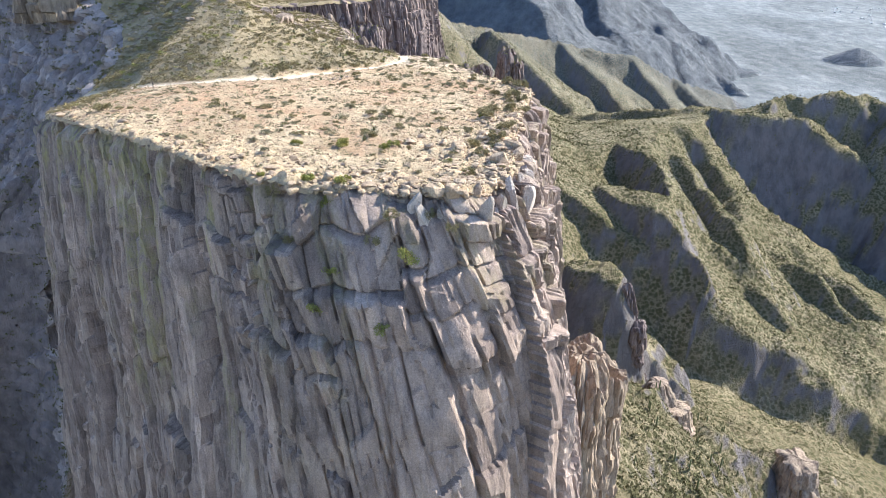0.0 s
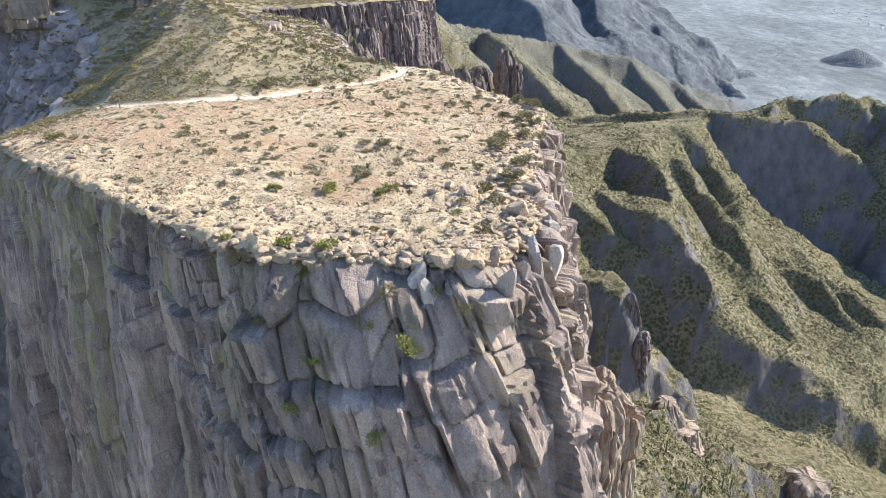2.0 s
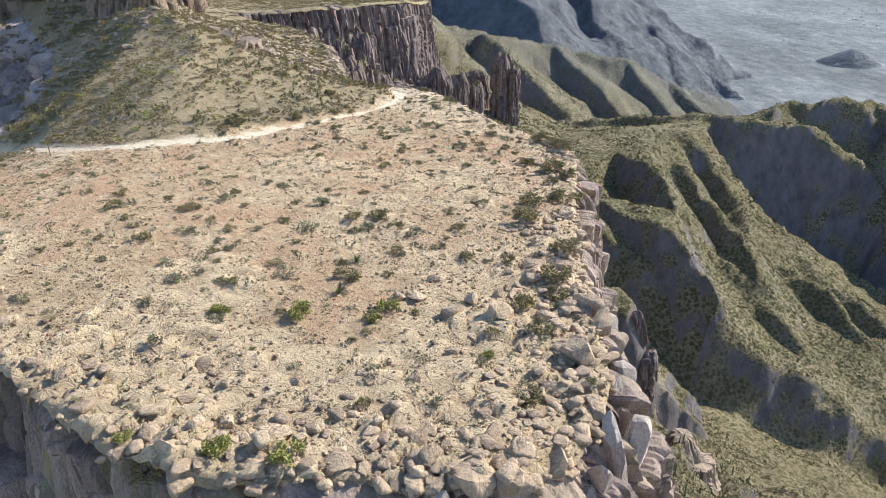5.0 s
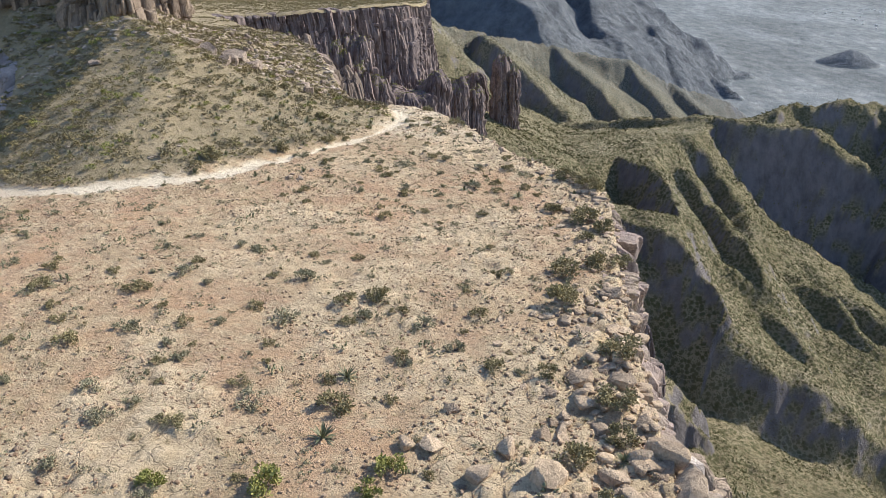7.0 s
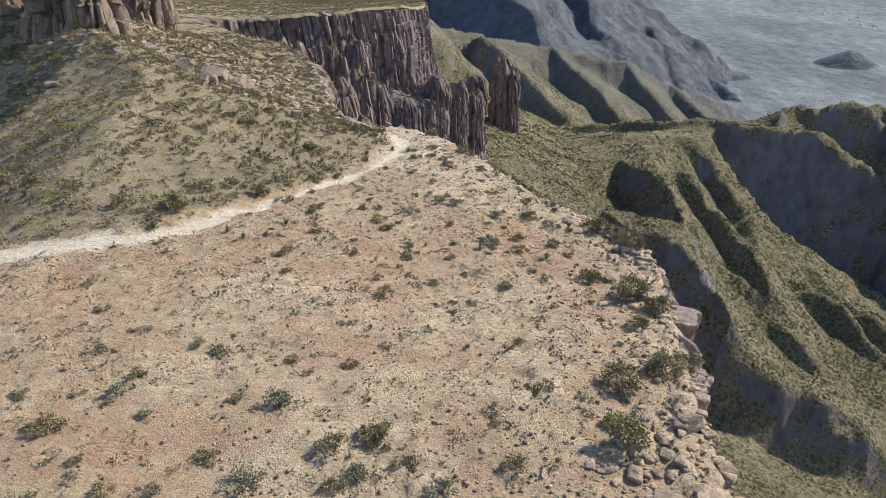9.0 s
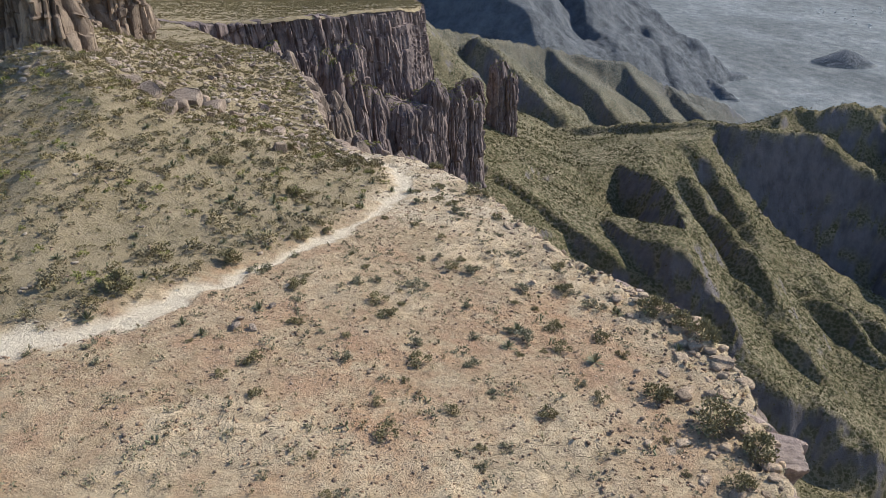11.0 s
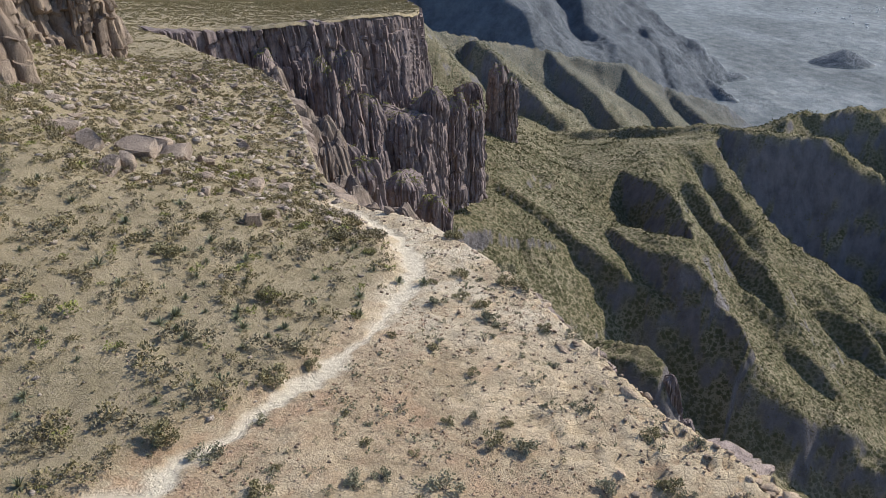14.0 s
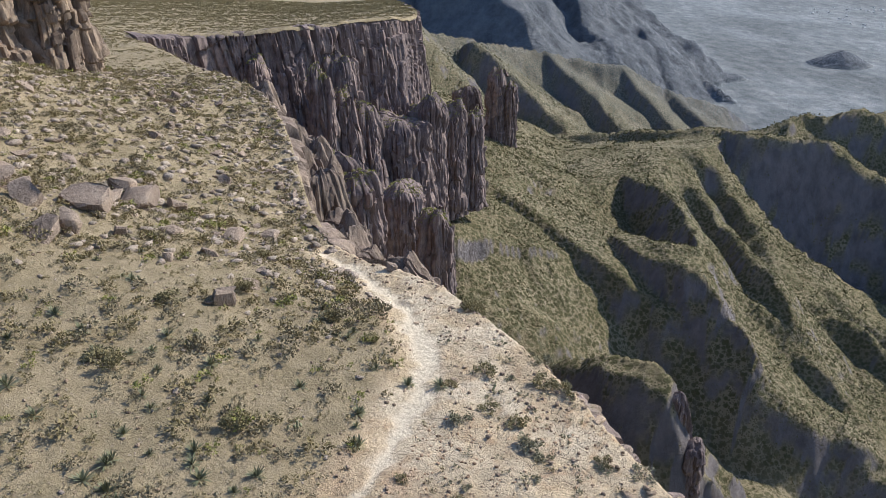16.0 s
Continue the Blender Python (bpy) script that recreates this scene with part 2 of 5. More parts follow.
def soil_material():
    m, nt, b = material("dry mesa soil")
    n = Nodes(nt)
    p = n.coords()
    big = n.noise(p, 0.09, 4, 0.6)
    col = n.ramp(big, (0.35, (0.425, 0.312, 0.18)), (0.5, (0.471, 0.336, 0.2)), (0.68, (0.50, 0.302, 0.165)))
    patch = n.noise(p, 0.8, 6, 0.7)
    col = n.mix(n.ramp(patch, (0.45, 0.0), (0.62, 1.0)), col, (0.545, 0.412, 0.252))
    col = n.mix(0.8, col, n.ramp(n.noise(p, 2.4, 7, 0.78), (0.34, 0.68), (0.5, 1.0), (0.66, 1.2)), "MULTIPLY")
    red = n.ramp(n.noise(p, 0.35, 5, 0.7), (0.47, 0.0), (0.64, 0.65))
    col = n.mix(red, col, (0.468, 0.28, 0.163))
    hill = n.mix(n.ramp(n.noise(p, 0.6, 5, 0.6), (0.4, 0.0), (0.6, 1.0)), (0.29, 0.228, 0.13), (0.368, 0.288, 0.172))
    col = n.mix(n.attr("hill"), col, hill)
    slabs = n.mix(patch, (0.50, 0.375, 0.228), (0.645, 0.495, 0.312))
    slabs = n.mix(1.0, slabs, n.ramp(n.attr("plate"), (0.0, 0.72), (1.0, 1.2)), "MULTIPLY")
    crack = nt.nodes.new("ShaderNodeTexVoronoi")
    crack.feature = "DISTANCE_TO_EDGE"
    crack.inputs["Scale"].default_value = 1.15
    bent = nt.nodes.new("ShaderNodeVectorMath")
    wobble = nt.nodes.new("ShaderNodeTexNoise")
    wobble.inputs["Scale"].default_value = 1.6
    wobble.inputs["Detail"].default_value = 5.0
    scaled = nt.nodes.new("ShaderNodeVectorMath")
    scaled.operation = "SCALE"
    scaled.inputs["Scale"].default_value = 0.7
    n.link(p, wobble.inputs["Vector"])
    n.link(wobble.outputs["Color"], scaled.inputs[0])
    n.link(p, bent.inputs[0])
    n.link(scaled.outputs["Vector"], bent.inputs[1])
    n.link(bent.outputs["Vector"], crack.inputs["Vector"])
    joint = n.math("MULTIPLY", n.ramp(crack.outputs["Distance"], (0.008, 1.0), (0.035, 0.0)), n.ramp(n.attr("slab"), (0.55, 0.0), (0.95, 1.0)))
    slabs = n.mix(n.math("MULTIPLY", joint, 0.22), slabs, (0.17, 0.115, 0.07))
    col = n.mix(n.attr("slab"), col, slabs)
    col = n.mix(n.attr("trail"), col, n.mix(patch, (0.62, 0.505, 0.35), (0.79, 0.665, 0.485)))
    gravel = n.noise(p, 9.0, 6, 0.85)
    stones = n.cells(p, 6.0)
    stones2 = n.cells(p, 2.3)
    rough = n.math("SUBTRACT", 0.75, n.math("MULTIPLY", n.attr("trail"), 0.62))
    col = n.mix(rough, col, n.ramp(gravel, (0.32, 0.6), (0.5, 1.0), (0.68, 1.22)), "MULTIPLY")
    pebble = n.ramp(stones["Distance"], (0.18, 1.0), (0.26, 0.0))
    col = n.mix(n.math("MULTIPLY", pebble, n.math("MULTIPLY", rough, 0.55)), col, n.mix(stones["Color"], (0.17, 0.105, 0.065), (0.55, 0.44, 0.32)))
    col = n.mix(n.math("MULTIPLY", n.ramp(stones2["Distance"], (0.10, 1.0), (0.16, 0.0)), n.math("MULTIPLY", rough, 0.7)), col, n.mix(stones2["Color"], (0.15, 0.10, 0.07), (0.52, 0.42, 0.31)))
    wash = n.ramp(n.noise(n.coords((1.0, 0.35, 1)), 0.004, 6, 0.6), (0.4, 0.72), (0.6, 1.25))
    col = n.mix(n.attr("plain"), col, n.mix(1.0, col, wash, "MULTIPLY"))
    n.link(col, b.inputs["Base Color"])
    b.inputs["Roughness"].default_value = 0.95
    b.inputs["Specular IOR Level"].default_value = 0.15
    calm = n.math("SUBTRACT", 1.0, n.math("MULTIPLY", n.math("MAXIMUM", n.attr("trail"), n.math("MULTIPLY", n.attr("slab"), 0.6)), 0.75))
    n.bump(n.math("ADD", n.math("MULTIPLY", calm, n.math("ADD", gravel, n.math("MULTIPLY", pebble, 0.5))), n.math("SUBTRACT", n.math("MULTIPLY", n.noise(p, 2.0, 7, 0.75), 3.0), n.math("MULTIPLY", joint, 0.5))), 0.8, 0.14, b)
    return m


SOIL = soil_material()


def valley_material():
    m, nt, b = material("scrub covered slopes")
    n = Nodes(nt)
    p = n.coords()
    ground = n.ramp(n.noise(p, 0.02, 6, 0.65), (0.35, (0.23, 0.185, 0.10)), (0.5, (0.30, 0.243, 0.14)), (0.66, (0.385, 0.315, 0.195)))
    scrub = n.cells(p, 0.45)
    small = n.cells(p, 1.0)
    cover = n.math("MAXIMUM", n.ramp(n.noise(p, 0.06, 5, 0.7), (0.32, 0.35), (0.55, 1.0)), n.math("MULTIPLY", n.attr("dense"), 0.95))
    dots = n.math("MULTIPLY", n.math("MAXIMUM", n.ramp(scrub["Distance"], (0.40, 1.0), (0.58, 0.0)), n.ramp(small["Distance"], (0.30, 0.9), (0.42, 0.0))), cover)
    dots = n.math("MULTIPLY", dots, n.math("SUBTRACT", 1.0, n.attr("rock")))
    col = n.mix(dots, ground, n.mix(n.noise(p, 0.3, 3), (0.08, 0.076, 0.034), (0.155, 0.142, 0.066)))
    rockc = n.ramp(n.noise(n.coords((1, 1, 0.4)), 0.12, 6, 0.7), (0.35, (0.125, 0.112, 0.122)), (0.6, (0.235, 0.205, 0.205)))
    col = n.mix(n.attr("rock"), col, rockc)
    # distance haze is put into these bluish colours, faintly in the plain's too
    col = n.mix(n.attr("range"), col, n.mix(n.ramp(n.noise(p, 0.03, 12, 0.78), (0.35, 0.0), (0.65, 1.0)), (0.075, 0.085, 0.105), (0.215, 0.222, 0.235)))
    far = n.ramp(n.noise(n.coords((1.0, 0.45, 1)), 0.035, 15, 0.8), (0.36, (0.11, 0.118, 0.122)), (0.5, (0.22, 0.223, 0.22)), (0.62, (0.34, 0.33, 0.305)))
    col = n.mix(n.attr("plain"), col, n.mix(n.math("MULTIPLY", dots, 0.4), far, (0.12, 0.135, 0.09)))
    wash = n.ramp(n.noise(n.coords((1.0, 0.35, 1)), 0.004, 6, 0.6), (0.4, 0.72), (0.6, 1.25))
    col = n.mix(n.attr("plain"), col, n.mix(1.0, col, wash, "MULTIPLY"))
    n.link(col, b.inputs["Base Color"])
    b.inputs["Roughness"].default_value = 0.95
    b.inputs["Specular IOR Level"].default_value = 0.1
    n.bump(n.math("MULTIPLY", n.math("SUBTRACT", 1.0, n.attr("plain")), n.math("ADD", n.math("ADD", n.math("MULTIPLY", n.noise(n.coords((1, 1, 0.5)), 0.35, 10, 0.8), 3.2), n.math("MULTIPLY", n.attr("range"), n.math("MULTIPLY", n.noise(p, 0.03, 8, 0.7), 22.0))), n.math("MULTIPLY", dots, 0.45))), 0.8, 1.5, b)
    return m


VALLEY = valley_material()

# ---- the mesa's top: one sheet, fine near the path ----
SHEETS = {}


def top_sheet(name, xs, ys, fine, inner, label):
    X, Y = np.meshgrid(xs, ys)
    D, _, _ = line_dist(X, Y, rim_coarse)       # positive: inside (to the right of the way round)
    D = -D * RIM_SIGN
    Z = top_height(X, Y)
    dt, _, _ = line_dist(X, Y, trail_line)
    wob = 0.25 * vnoise(X * 0.9, Y * 0.9, 5)
    ragged = 0.6 * fbm(X * 0.7, Y * 0.7, 3, 7)
    width = 0.22 + 0.35 * step(-20, -30, X) + 0.3 * step(98, 108, Y) + 0.35 * step(-12, -18, X) + 0.25 * vnoise(X * 0.3, Y * 0.3, 8)
    trail = (1 - step(width * 0.6, width * 1.45 + 0.25, np.abs(dt + wob + ragged + 0.35 * fbm(X * 1.9, Y * 1.9, 4, 6)))) * (0.75 + 0.25 * step(-34, -24, X))
    hill = np.where(Y > 72, step(0.3, 2.5, -dt), 0)
    hill = np.where(Y > 130, 1.0, hill)
    # bare slabs near the rim
    edge = np.exp(-np.maximum(D, 0) / 6.0) * np.where(X > -16, 1.25, 0.8)
    slabby = step(-0.05, 0.3, fbm(X * 0.16, Y * 0.16, 4, 21) + 0.8 * edge - 0.22 + 0.5 * step(56, 44, Y) + 1.1 * step(95, 106, Y) * (1 - step(122, 135, Y))) * (1 - hill) * (1 - trail)
    wx, wy = 0.35 * fbm(X * 0.8, Y * 0.8, 3, 3), 0.35 * fbm(X * 0.8, Y * 0.8, 3, 4)
    gap, cid, ox, oy = voro(X / 1.3 + wx, Y / 0.95 + wy, 40)
    gap2, cid2, ox2, oy2 = voro(X / 0.52 + wx, Y / 0.45 + wy, 50)
    plates = (0.34 * cid + 0.5 * ox * (cid - 0.5) + 0.35 * oy * (0.6 - cid)) * step(0.0, 0.13, gap) - 0.12
    if fine:
        blocky = slabby * (1 - 0.65 * step(90, 101, Y)) * (0.38 + 0.8 * np.exp(-np.maximum(D, 0) / 5) * np.where(X > -16, 1, 0.6))
        Z = Z + blocky * (plates * 1.15 + (0.13 * cid2 + 0.15 * ox2 * (cid2 - 0.5)) * step(0, 0.16, gap2))
        Z = Z + (0.14 * fbm(X * 0.5, Y * 0.5, 5, 60) + 0.05 * ridged(X * 1.1, Y * 1.1, 3, 62) + 0.035 * vnoise(X * 3.5, Y * 3.5, 61)) * (1 - 0.75 * trail)
        Z = Z - 0.10 * trail
    Z = Z + 0.8 * hill * fbm(X * 0.07, Y * 0.07, 4, 70) + step(125, 145, Y) * (0.35 * fbm(X * 0.3, Y * 0.3, 4, 72) + 0.3 * ridged(X * 0.16, Y * 0.16, 3, 73))
    Z = Z - (0.8 * np.clip(0.3 - D, 0, 0.4) if fine else 1.0 * np.clip(0.9 - D, 0, 1.2))
    keep = (D > (-0.3 if fine else -1.1)) & inner(X, Y)
    # the outermost points slide on to the rim line
    gy, gx = np.gradient(D, ys, xs)
    reach = 0.45 if fine else 1.6
    slide = np.where((D > -reach) & (D < 0.4 * reach), np.clip(0.06 - D, -0.1, reach), 0)
    X, Y = X + np.where(D < 0.06, slide, 0) * gx, Y + np.where(D < 0.06, slide, 0) * gy
    SHEETS[name] = (xs, ys, Z)
    v = np.stack([X, Y, Z], -1).reshape(-1, 3)
    f = grid_faces(*X.shape, keep)
    v, f, at = compact(v, f, {"trail": np.maximum(trail, 0.6 * step(96, 106, Y) * (1 - step(122, 134, Y)) * (1 - hill) * step(-0.15, 0.25, fbm(X * 0.35, Y * 0.35, 4, 77)) * (0.4 + 0.6 * step(0.02, 0.12, gap))), "hill": hill, "plate": 0.6 * cid + 0.4 * cid2, "slab": slabby * (0.3 + 0.7 * step(0.02, 0.1, gap))})
    ob = new(name, mesh(name, v, f, True, [SOIL], at))
    return tagged(ob, label, "ground", kind="structure")


RIM_SIGN = -1.0 if line_dist(np.array([-10.0]), np.array([70.0]), rim_coarse)[0][0] > 0 else 1.0
top_sheet("mesa_top", np.arange(-62, 12.5, 0.2), np.r_[np.arange(38.6, 140, 0.24), np.arange(140, 206, 0.4)], True, lambda x, y: (y < 205.6) & (x > -62), "sunlit tan gravelly mesa top with rocky slabs and pale trail")
top_sheet("plateau", np.r_[np.arange(-420, -130, 4.0), np.arange(-130, 6, 0.8)], np.r_[np.arange(120, 205, 2.0), np.arange(205, 420, 0.8), np.arange(420, 830, 4.0)], False, lambda x, y: (y > 204.9) | (x < -61), "dry scrubby plateau behind the mesa with cliff edges")


# ---- cliff walls ----
def cliff(name, points, gap, depth, rows, flare, amp, col_w, mat, label, seed=0, bulge=None, top=None, lean=0.1, end_flare=None, boulders=0.0):
    """A wall of jointed columns hanging from a line; the outside lies to the left of the way."""
    line, u = smooth_line(points, gap)
    tang = np.gradient(line[:, :2], axis=0)
    k = max(1, int(3.0 / gap))
    ker = np.ones(2 * k + 1) / (2 * k + 1)
    tang = np.stack([np.convolve(np.pad(tang[:, i], k, "edge"), ker, "valid") for i in (0, 1)], 1)
    tang /= np.linalg.norm(tang, axis=1)[:, None]
    nrm = np.stack([-tang[:, 1], tang[:, 0]], 1) * OUT
    w = np.linspace(0, 1, rows) ** 1.35
    shift = lean * 16 * (1 - np.exp(-w * depth / 16)) + 0.05 * w * depth
    u0 = np.arange(-shift[-1], u[-1], u[1] - u[0])
    U0, W = np.meshgrid(u0, w)
    U = np.clip(U0 + shift[:, None], 0, u[-1])
    V = W * depth
    s = col_w
    lx, ly, nx, ny = (np.interp(U, u, c) for c in (line[:, 0], line[:, 1], nrm[:, 0], nrm[:, 1]))
    # joints lean near the rim and stand upright further down; the front corner is broken into shorter blocks
    gu = U0 / s + 0.08 * vnoise(U / s * 0.8, V / s * 0.12, seed + 3) + 0.9 * vnoise(U / 20, V / 40, seed + 9)
    vt = V / s + 0.5 * vnoise(U / s * 0.5, V / s * 0.2, seed + 4)
    off, tone = 0 * V, 0.5 + 0 * V
    for k, (wide, tall, size, crack, cut) in enumerate(((2.3, 13.0, 1.5, 0.05, 0.8), (0.85, 5.5, 0.95, 0.09, 0.6), (0.36, 2.6, 0.4, 0.16, 0.2))):
        wander = 0.22 * vnoise(U / (s * wide * 2.5), V / (s * tall * 0.5), seed + 40 + k)
        g, gb, c, h, ox, oy = joints(gu / wide + wander, vt, tall, seed + 11 + 7 * k)
        off += amp * (size * ((c - 0.5) + 1.5 * ox * (h - 0.5) - 0.45 * oy * (c - 0.2)) - cut * (1 - np.clip(g / crack, 0, 1)) - 0.25 * cut * (1 - np.clip(gb * tall * 3, 0, 1)))
        tone += (0.3, 0.4, 0.3)[k] * (h - 0.5)
    if amp < 1:
        # the front corner breaks into squarer blocks below the rim
        corner = step(-21, -9, lx) * (ly < 95) * (1 - step(3, 14, V + 5 * vnoise(U / 5, V / 5, seed + 30)))
        g, gb, c, h, ox, oy = joints(gu / 0.95 + 0.3 * vnoise(U / 2.5, V / 2.5, seed + 31), V + 0.5 * vnoise(U / 2, V / 2, seed + 32), 2.3, seed + 33)
        off = off * (1 - 0.55 * corner) + corner * (1.3 * (c - 0.5) + 1.3 * ox * (h - 0.5) - 1.0 * oy * (c - 0.1) - 0.45 * (1 - np.clip(g / 0.1, 0, 1)) - 0.4 * (1 - np.clip(gb / 0.09, 0, 1)))
        tone += 0.3 * (h - 0.5) * corner
    off += amp * 1.1 * fbm(U / (s * 6), V / (s * 8), 4, seed + 14) + amp * 0.10 * fbm(U * 2.2 / s, V * 1.0 / s, 4, seed + 15)
    tone = np.clip(tone, 0, 1)
    moss = (1 - step(4, 24, V + 7 * vnoise(U / 6, V / 9, seed + 18))) * step(-0.1, 0.25, fbm(gu / 1.1, vt / 7, 3, seed + 19)) * (1 - 0.6 * step(-16, -9, lx))
    fade = step(0, 0.9 / depth, W)
    if boulders:
        g, c, ox, oy = voro(U / 3.2 + 0.4 * vnoise(U / 4, V / 4, seed + 50), V / 3.6, seed + 51)
        g2, c2, _, _ = voro(U / 1.3, V / 1.5, seed + 53)
        off = 0.4 * off + boulders * (1.6 * c * np.clip(g / 0.3, 0, 1) + 0.6 * c2 * np.clip(g2 / 0.3, 0, 1) + 2.2 * fbm(U / 14, V / 14, 4, seed + 52))
        tone = np.clip(0.35 + 0.5 * c + 0.3 * (c2 - 0.5), 0, 1)
    lean_out = flare + 0 * U if end_flare is None else flare + (end_flare - flare) * step(u[-1] - 45, u[-1] - 5, U)
    off = off * (0.25 + 0.75 * fade) + lean_out * V
    if bulge:
        off += bulge(lx, ly) * (1 - np.exp(-V / 4.0))
    inset = 0.9 if amp < 1.5 else 2.6
    off += -inset + (inset + 0.2) * np.sqrt(np.clip(V / 1.2, 0, 1))
    base = top_height(line[:, 0], line[:, 1]) if top is None else np.interp(u, np.linspace(0, u[-1], len(top)), top)
    if amp > 1.5:
        base = base + 1.3 * fbm(u / 11, 0 * u, 4, seed + 21)
    Z = np.interp(U, u, base) - V - 0.15 + 0.6 * (tone - 0.5) * np.exp(-V / 1.0)
    X = lx + nx * off
    Y = ly + ny * off
    v = np.stack([X, Y, Z], -1).reshape(-1, 3)
    f = grid_faces(*U.shape)
    me = mesh(name, v, f, True, [mat], {"tone": tone, "moss": moss, "rock": 0.5 + 0.35 * (tone > 0.45) - (0.4 if mat is VALLEY else 0)})
    me.set_sharp_from_angle(angle=radians(24))
    return tagged(new(name, me), label, "cliff", kind="structure")


OUT = -1.0
cliff("cliff_mesa", RIM[8:31], 0.14, 52, 360, 0.14, 0.72, 1.6, ROCK, "tall jointed grey cliff with yellow lichen streaks under the mesa rim", 100,
      bulge=lambda x, y: 4.0 * np.exp(-((x + 3.0) / 6.5) ** 2) * (y < 50) + 1.5 * ((x > 3) & (y < 95)), lean=0.28)
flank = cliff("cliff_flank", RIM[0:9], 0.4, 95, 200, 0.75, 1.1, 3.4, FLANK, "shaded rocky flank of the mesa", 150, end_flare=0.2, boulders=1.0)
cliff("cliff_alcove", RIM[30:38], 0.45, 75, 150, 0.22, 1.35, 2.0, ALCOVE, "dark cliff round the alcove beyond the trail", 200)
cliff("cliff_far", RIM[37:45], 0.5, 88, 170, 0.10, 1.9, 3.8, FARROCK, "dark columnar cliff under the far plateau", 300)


# ---- the lower land: one sheet to the horizon ----
# the hillside across the canyon: its watershed (y, x, z), the scarp that ends it towards the mesa, gullies and carved bowls
WATERSHED = [(250, 95, -175), (300, 108, -158), (340, 118, -150), (360, 124, -145), (400, 135, -138), (423, 138, -138), (455, 150, -147), (517, 160, -147), (572, 178, -147), (625, 245, -148), (660, 300, -150), (764, 320, -180), (820, 330, -205)]
SCARP = [(60, 470, -150), (94, 428, -143), (103, 405, -138), (112, 394, -138), (126, 376, -145), (140, 358, -153), (151, 349, -164), (168, 340, -182), (187, 329, -193), (213, 318, -210), (250, 308, -232), (300, 288, -262), (380, 250, -310)]
NEAR_GULLIES = [
    # line (x, y, depth), width of the steep side beyond it, width of the gentle side before it
    ([(147, 420, 6), (153, 392, 17), (159, 370, 29), (169, 352, 40), (181, 337, 45), (195, 324, 45), (217, 309, 38), (256, 291, 30)], 30, 24),
    ([(176, 548, 5), (184, 525, 13), (186, 490, 17), (178, 450, 18), (174, 410, 16), (181, 388, 13), (196, 368, 8)], 13, 22),
    ([(198, 590, 5), (213, 574, 14), (217, 545, 16), (214, 510, 12), (212, 470, 6)], 12, 20),
]
FAR_GULLIES = [
    ([(222, 470, 6), (224, 420, 14), (231, 392, 24), (238, 370, 28), (252, 345, 30), (280, 320, 28)], 19, 26),
    ([(205, 440, 1), (204, 410, 9), (208, 385, 18), (215, 362, 24), (226, 345, 24)], 14, 20),
    ([(250, 470, 6), (258, 440, 12), (270, 410, 17), (282, 385, 20), (300, 360, 20)], 15, 26),
]
GULLIES = NEAR_GULLIES + FAR_GULLIES
CARVES = [
    # line (x, y, z), slope of its sides (left of the way, right of the way)
    ([(262, 596, -206), (280, 566, -238), (300, 540, -258), (340, 515, -278), (400, 505, -300), (470, 500, -330)], 1.45, 1.5),
    ([(136, 552, -149), (134, 515, -172), (136, 478, -178), (140, 446, -166)], 1.25, 0.6),
    ([(36, 440, -122), (70, 405, -140), (90, 375, -165), (108, 350, -192), (130, 322, -210), (160, 308, -222), (190, 300, -230), (250, 286, -254), (340, 262, -290)], 1.2, 0.33),
]
# ridges: those of the hillside's crest, the spurs before it, the middle distance, the far range
CRESTS = [
    # line (x, y, z), slope of its sides (left of the way, right of the way), width of the flat shoulder to the left
    ([(100, 790, -196), (140, 764, -184), (190, 690, -160), (222, 655, -150), (248, 640, -146)], 0.5, 0.45, 0),
    ([(252, 625, -144), (290, 625, -140), (317, 640, -135), (358, 640, -132), (395, 640, -137), (480, 620, -160), (640, 640, -220), (800, 660, -300)], 0.5, 1.5, 0),
    ([(245, 640, -146), (252, 616, -143), (285, 606, -144), (318, 600, -146), (338, 585, -164), (358, 575, -184), (384, 560, -205), (430, 535, -240), (480, 510, -275)], 0.45, 1.7, 12),
]
SPURS = [
    # first spur: crest out of view at right, added to shade the bowl
    ([(395, 650, -136), (402, 590, -140), (418, 530, -150), (442, 470, -170), (475, 400, -212), (500, 360, -245)], 0.7, 1.25, 6),
    ([(87, 256, -170), (84, 264, -146), (78, 273, -128), (70, 281, -124), (62, 291, -128), (48, 305, -142)], 1.45, 1.5, 9),
    ([(25, 120, -74), (52, 155, -100), (66, 170, -112), (95, 180, -140), (117, 180, -157), (160, 185, -185)], 0.5, 0.8, 0),
]
MIDDLE_RIDGES = [
    ([(-20, 820, -70), (10, 900, -104), (156, 1000, -144), (246, 1010, -163), (330, 1050, -205), (458, 1100, -251), (520, 1120, -290)], 0.6, 0.9, 0),
    ([(60, 880, -112), (110, 830, -150), (150, 780, -190)], 0.5, 1.3, 14),
    ([(156, 1000, -144), (200, 900, -178), (240, 800, -225)], 0.5, 1.3, 14),
    ([(246, 1010, -163), (290, 920, -208), (330, 820, -255)], 0.5, 1.3, 14),
    ([(330, 1050, -205), (390, 950, -250), (430, 880, -285)], 0.5, 1.3, 14),
]
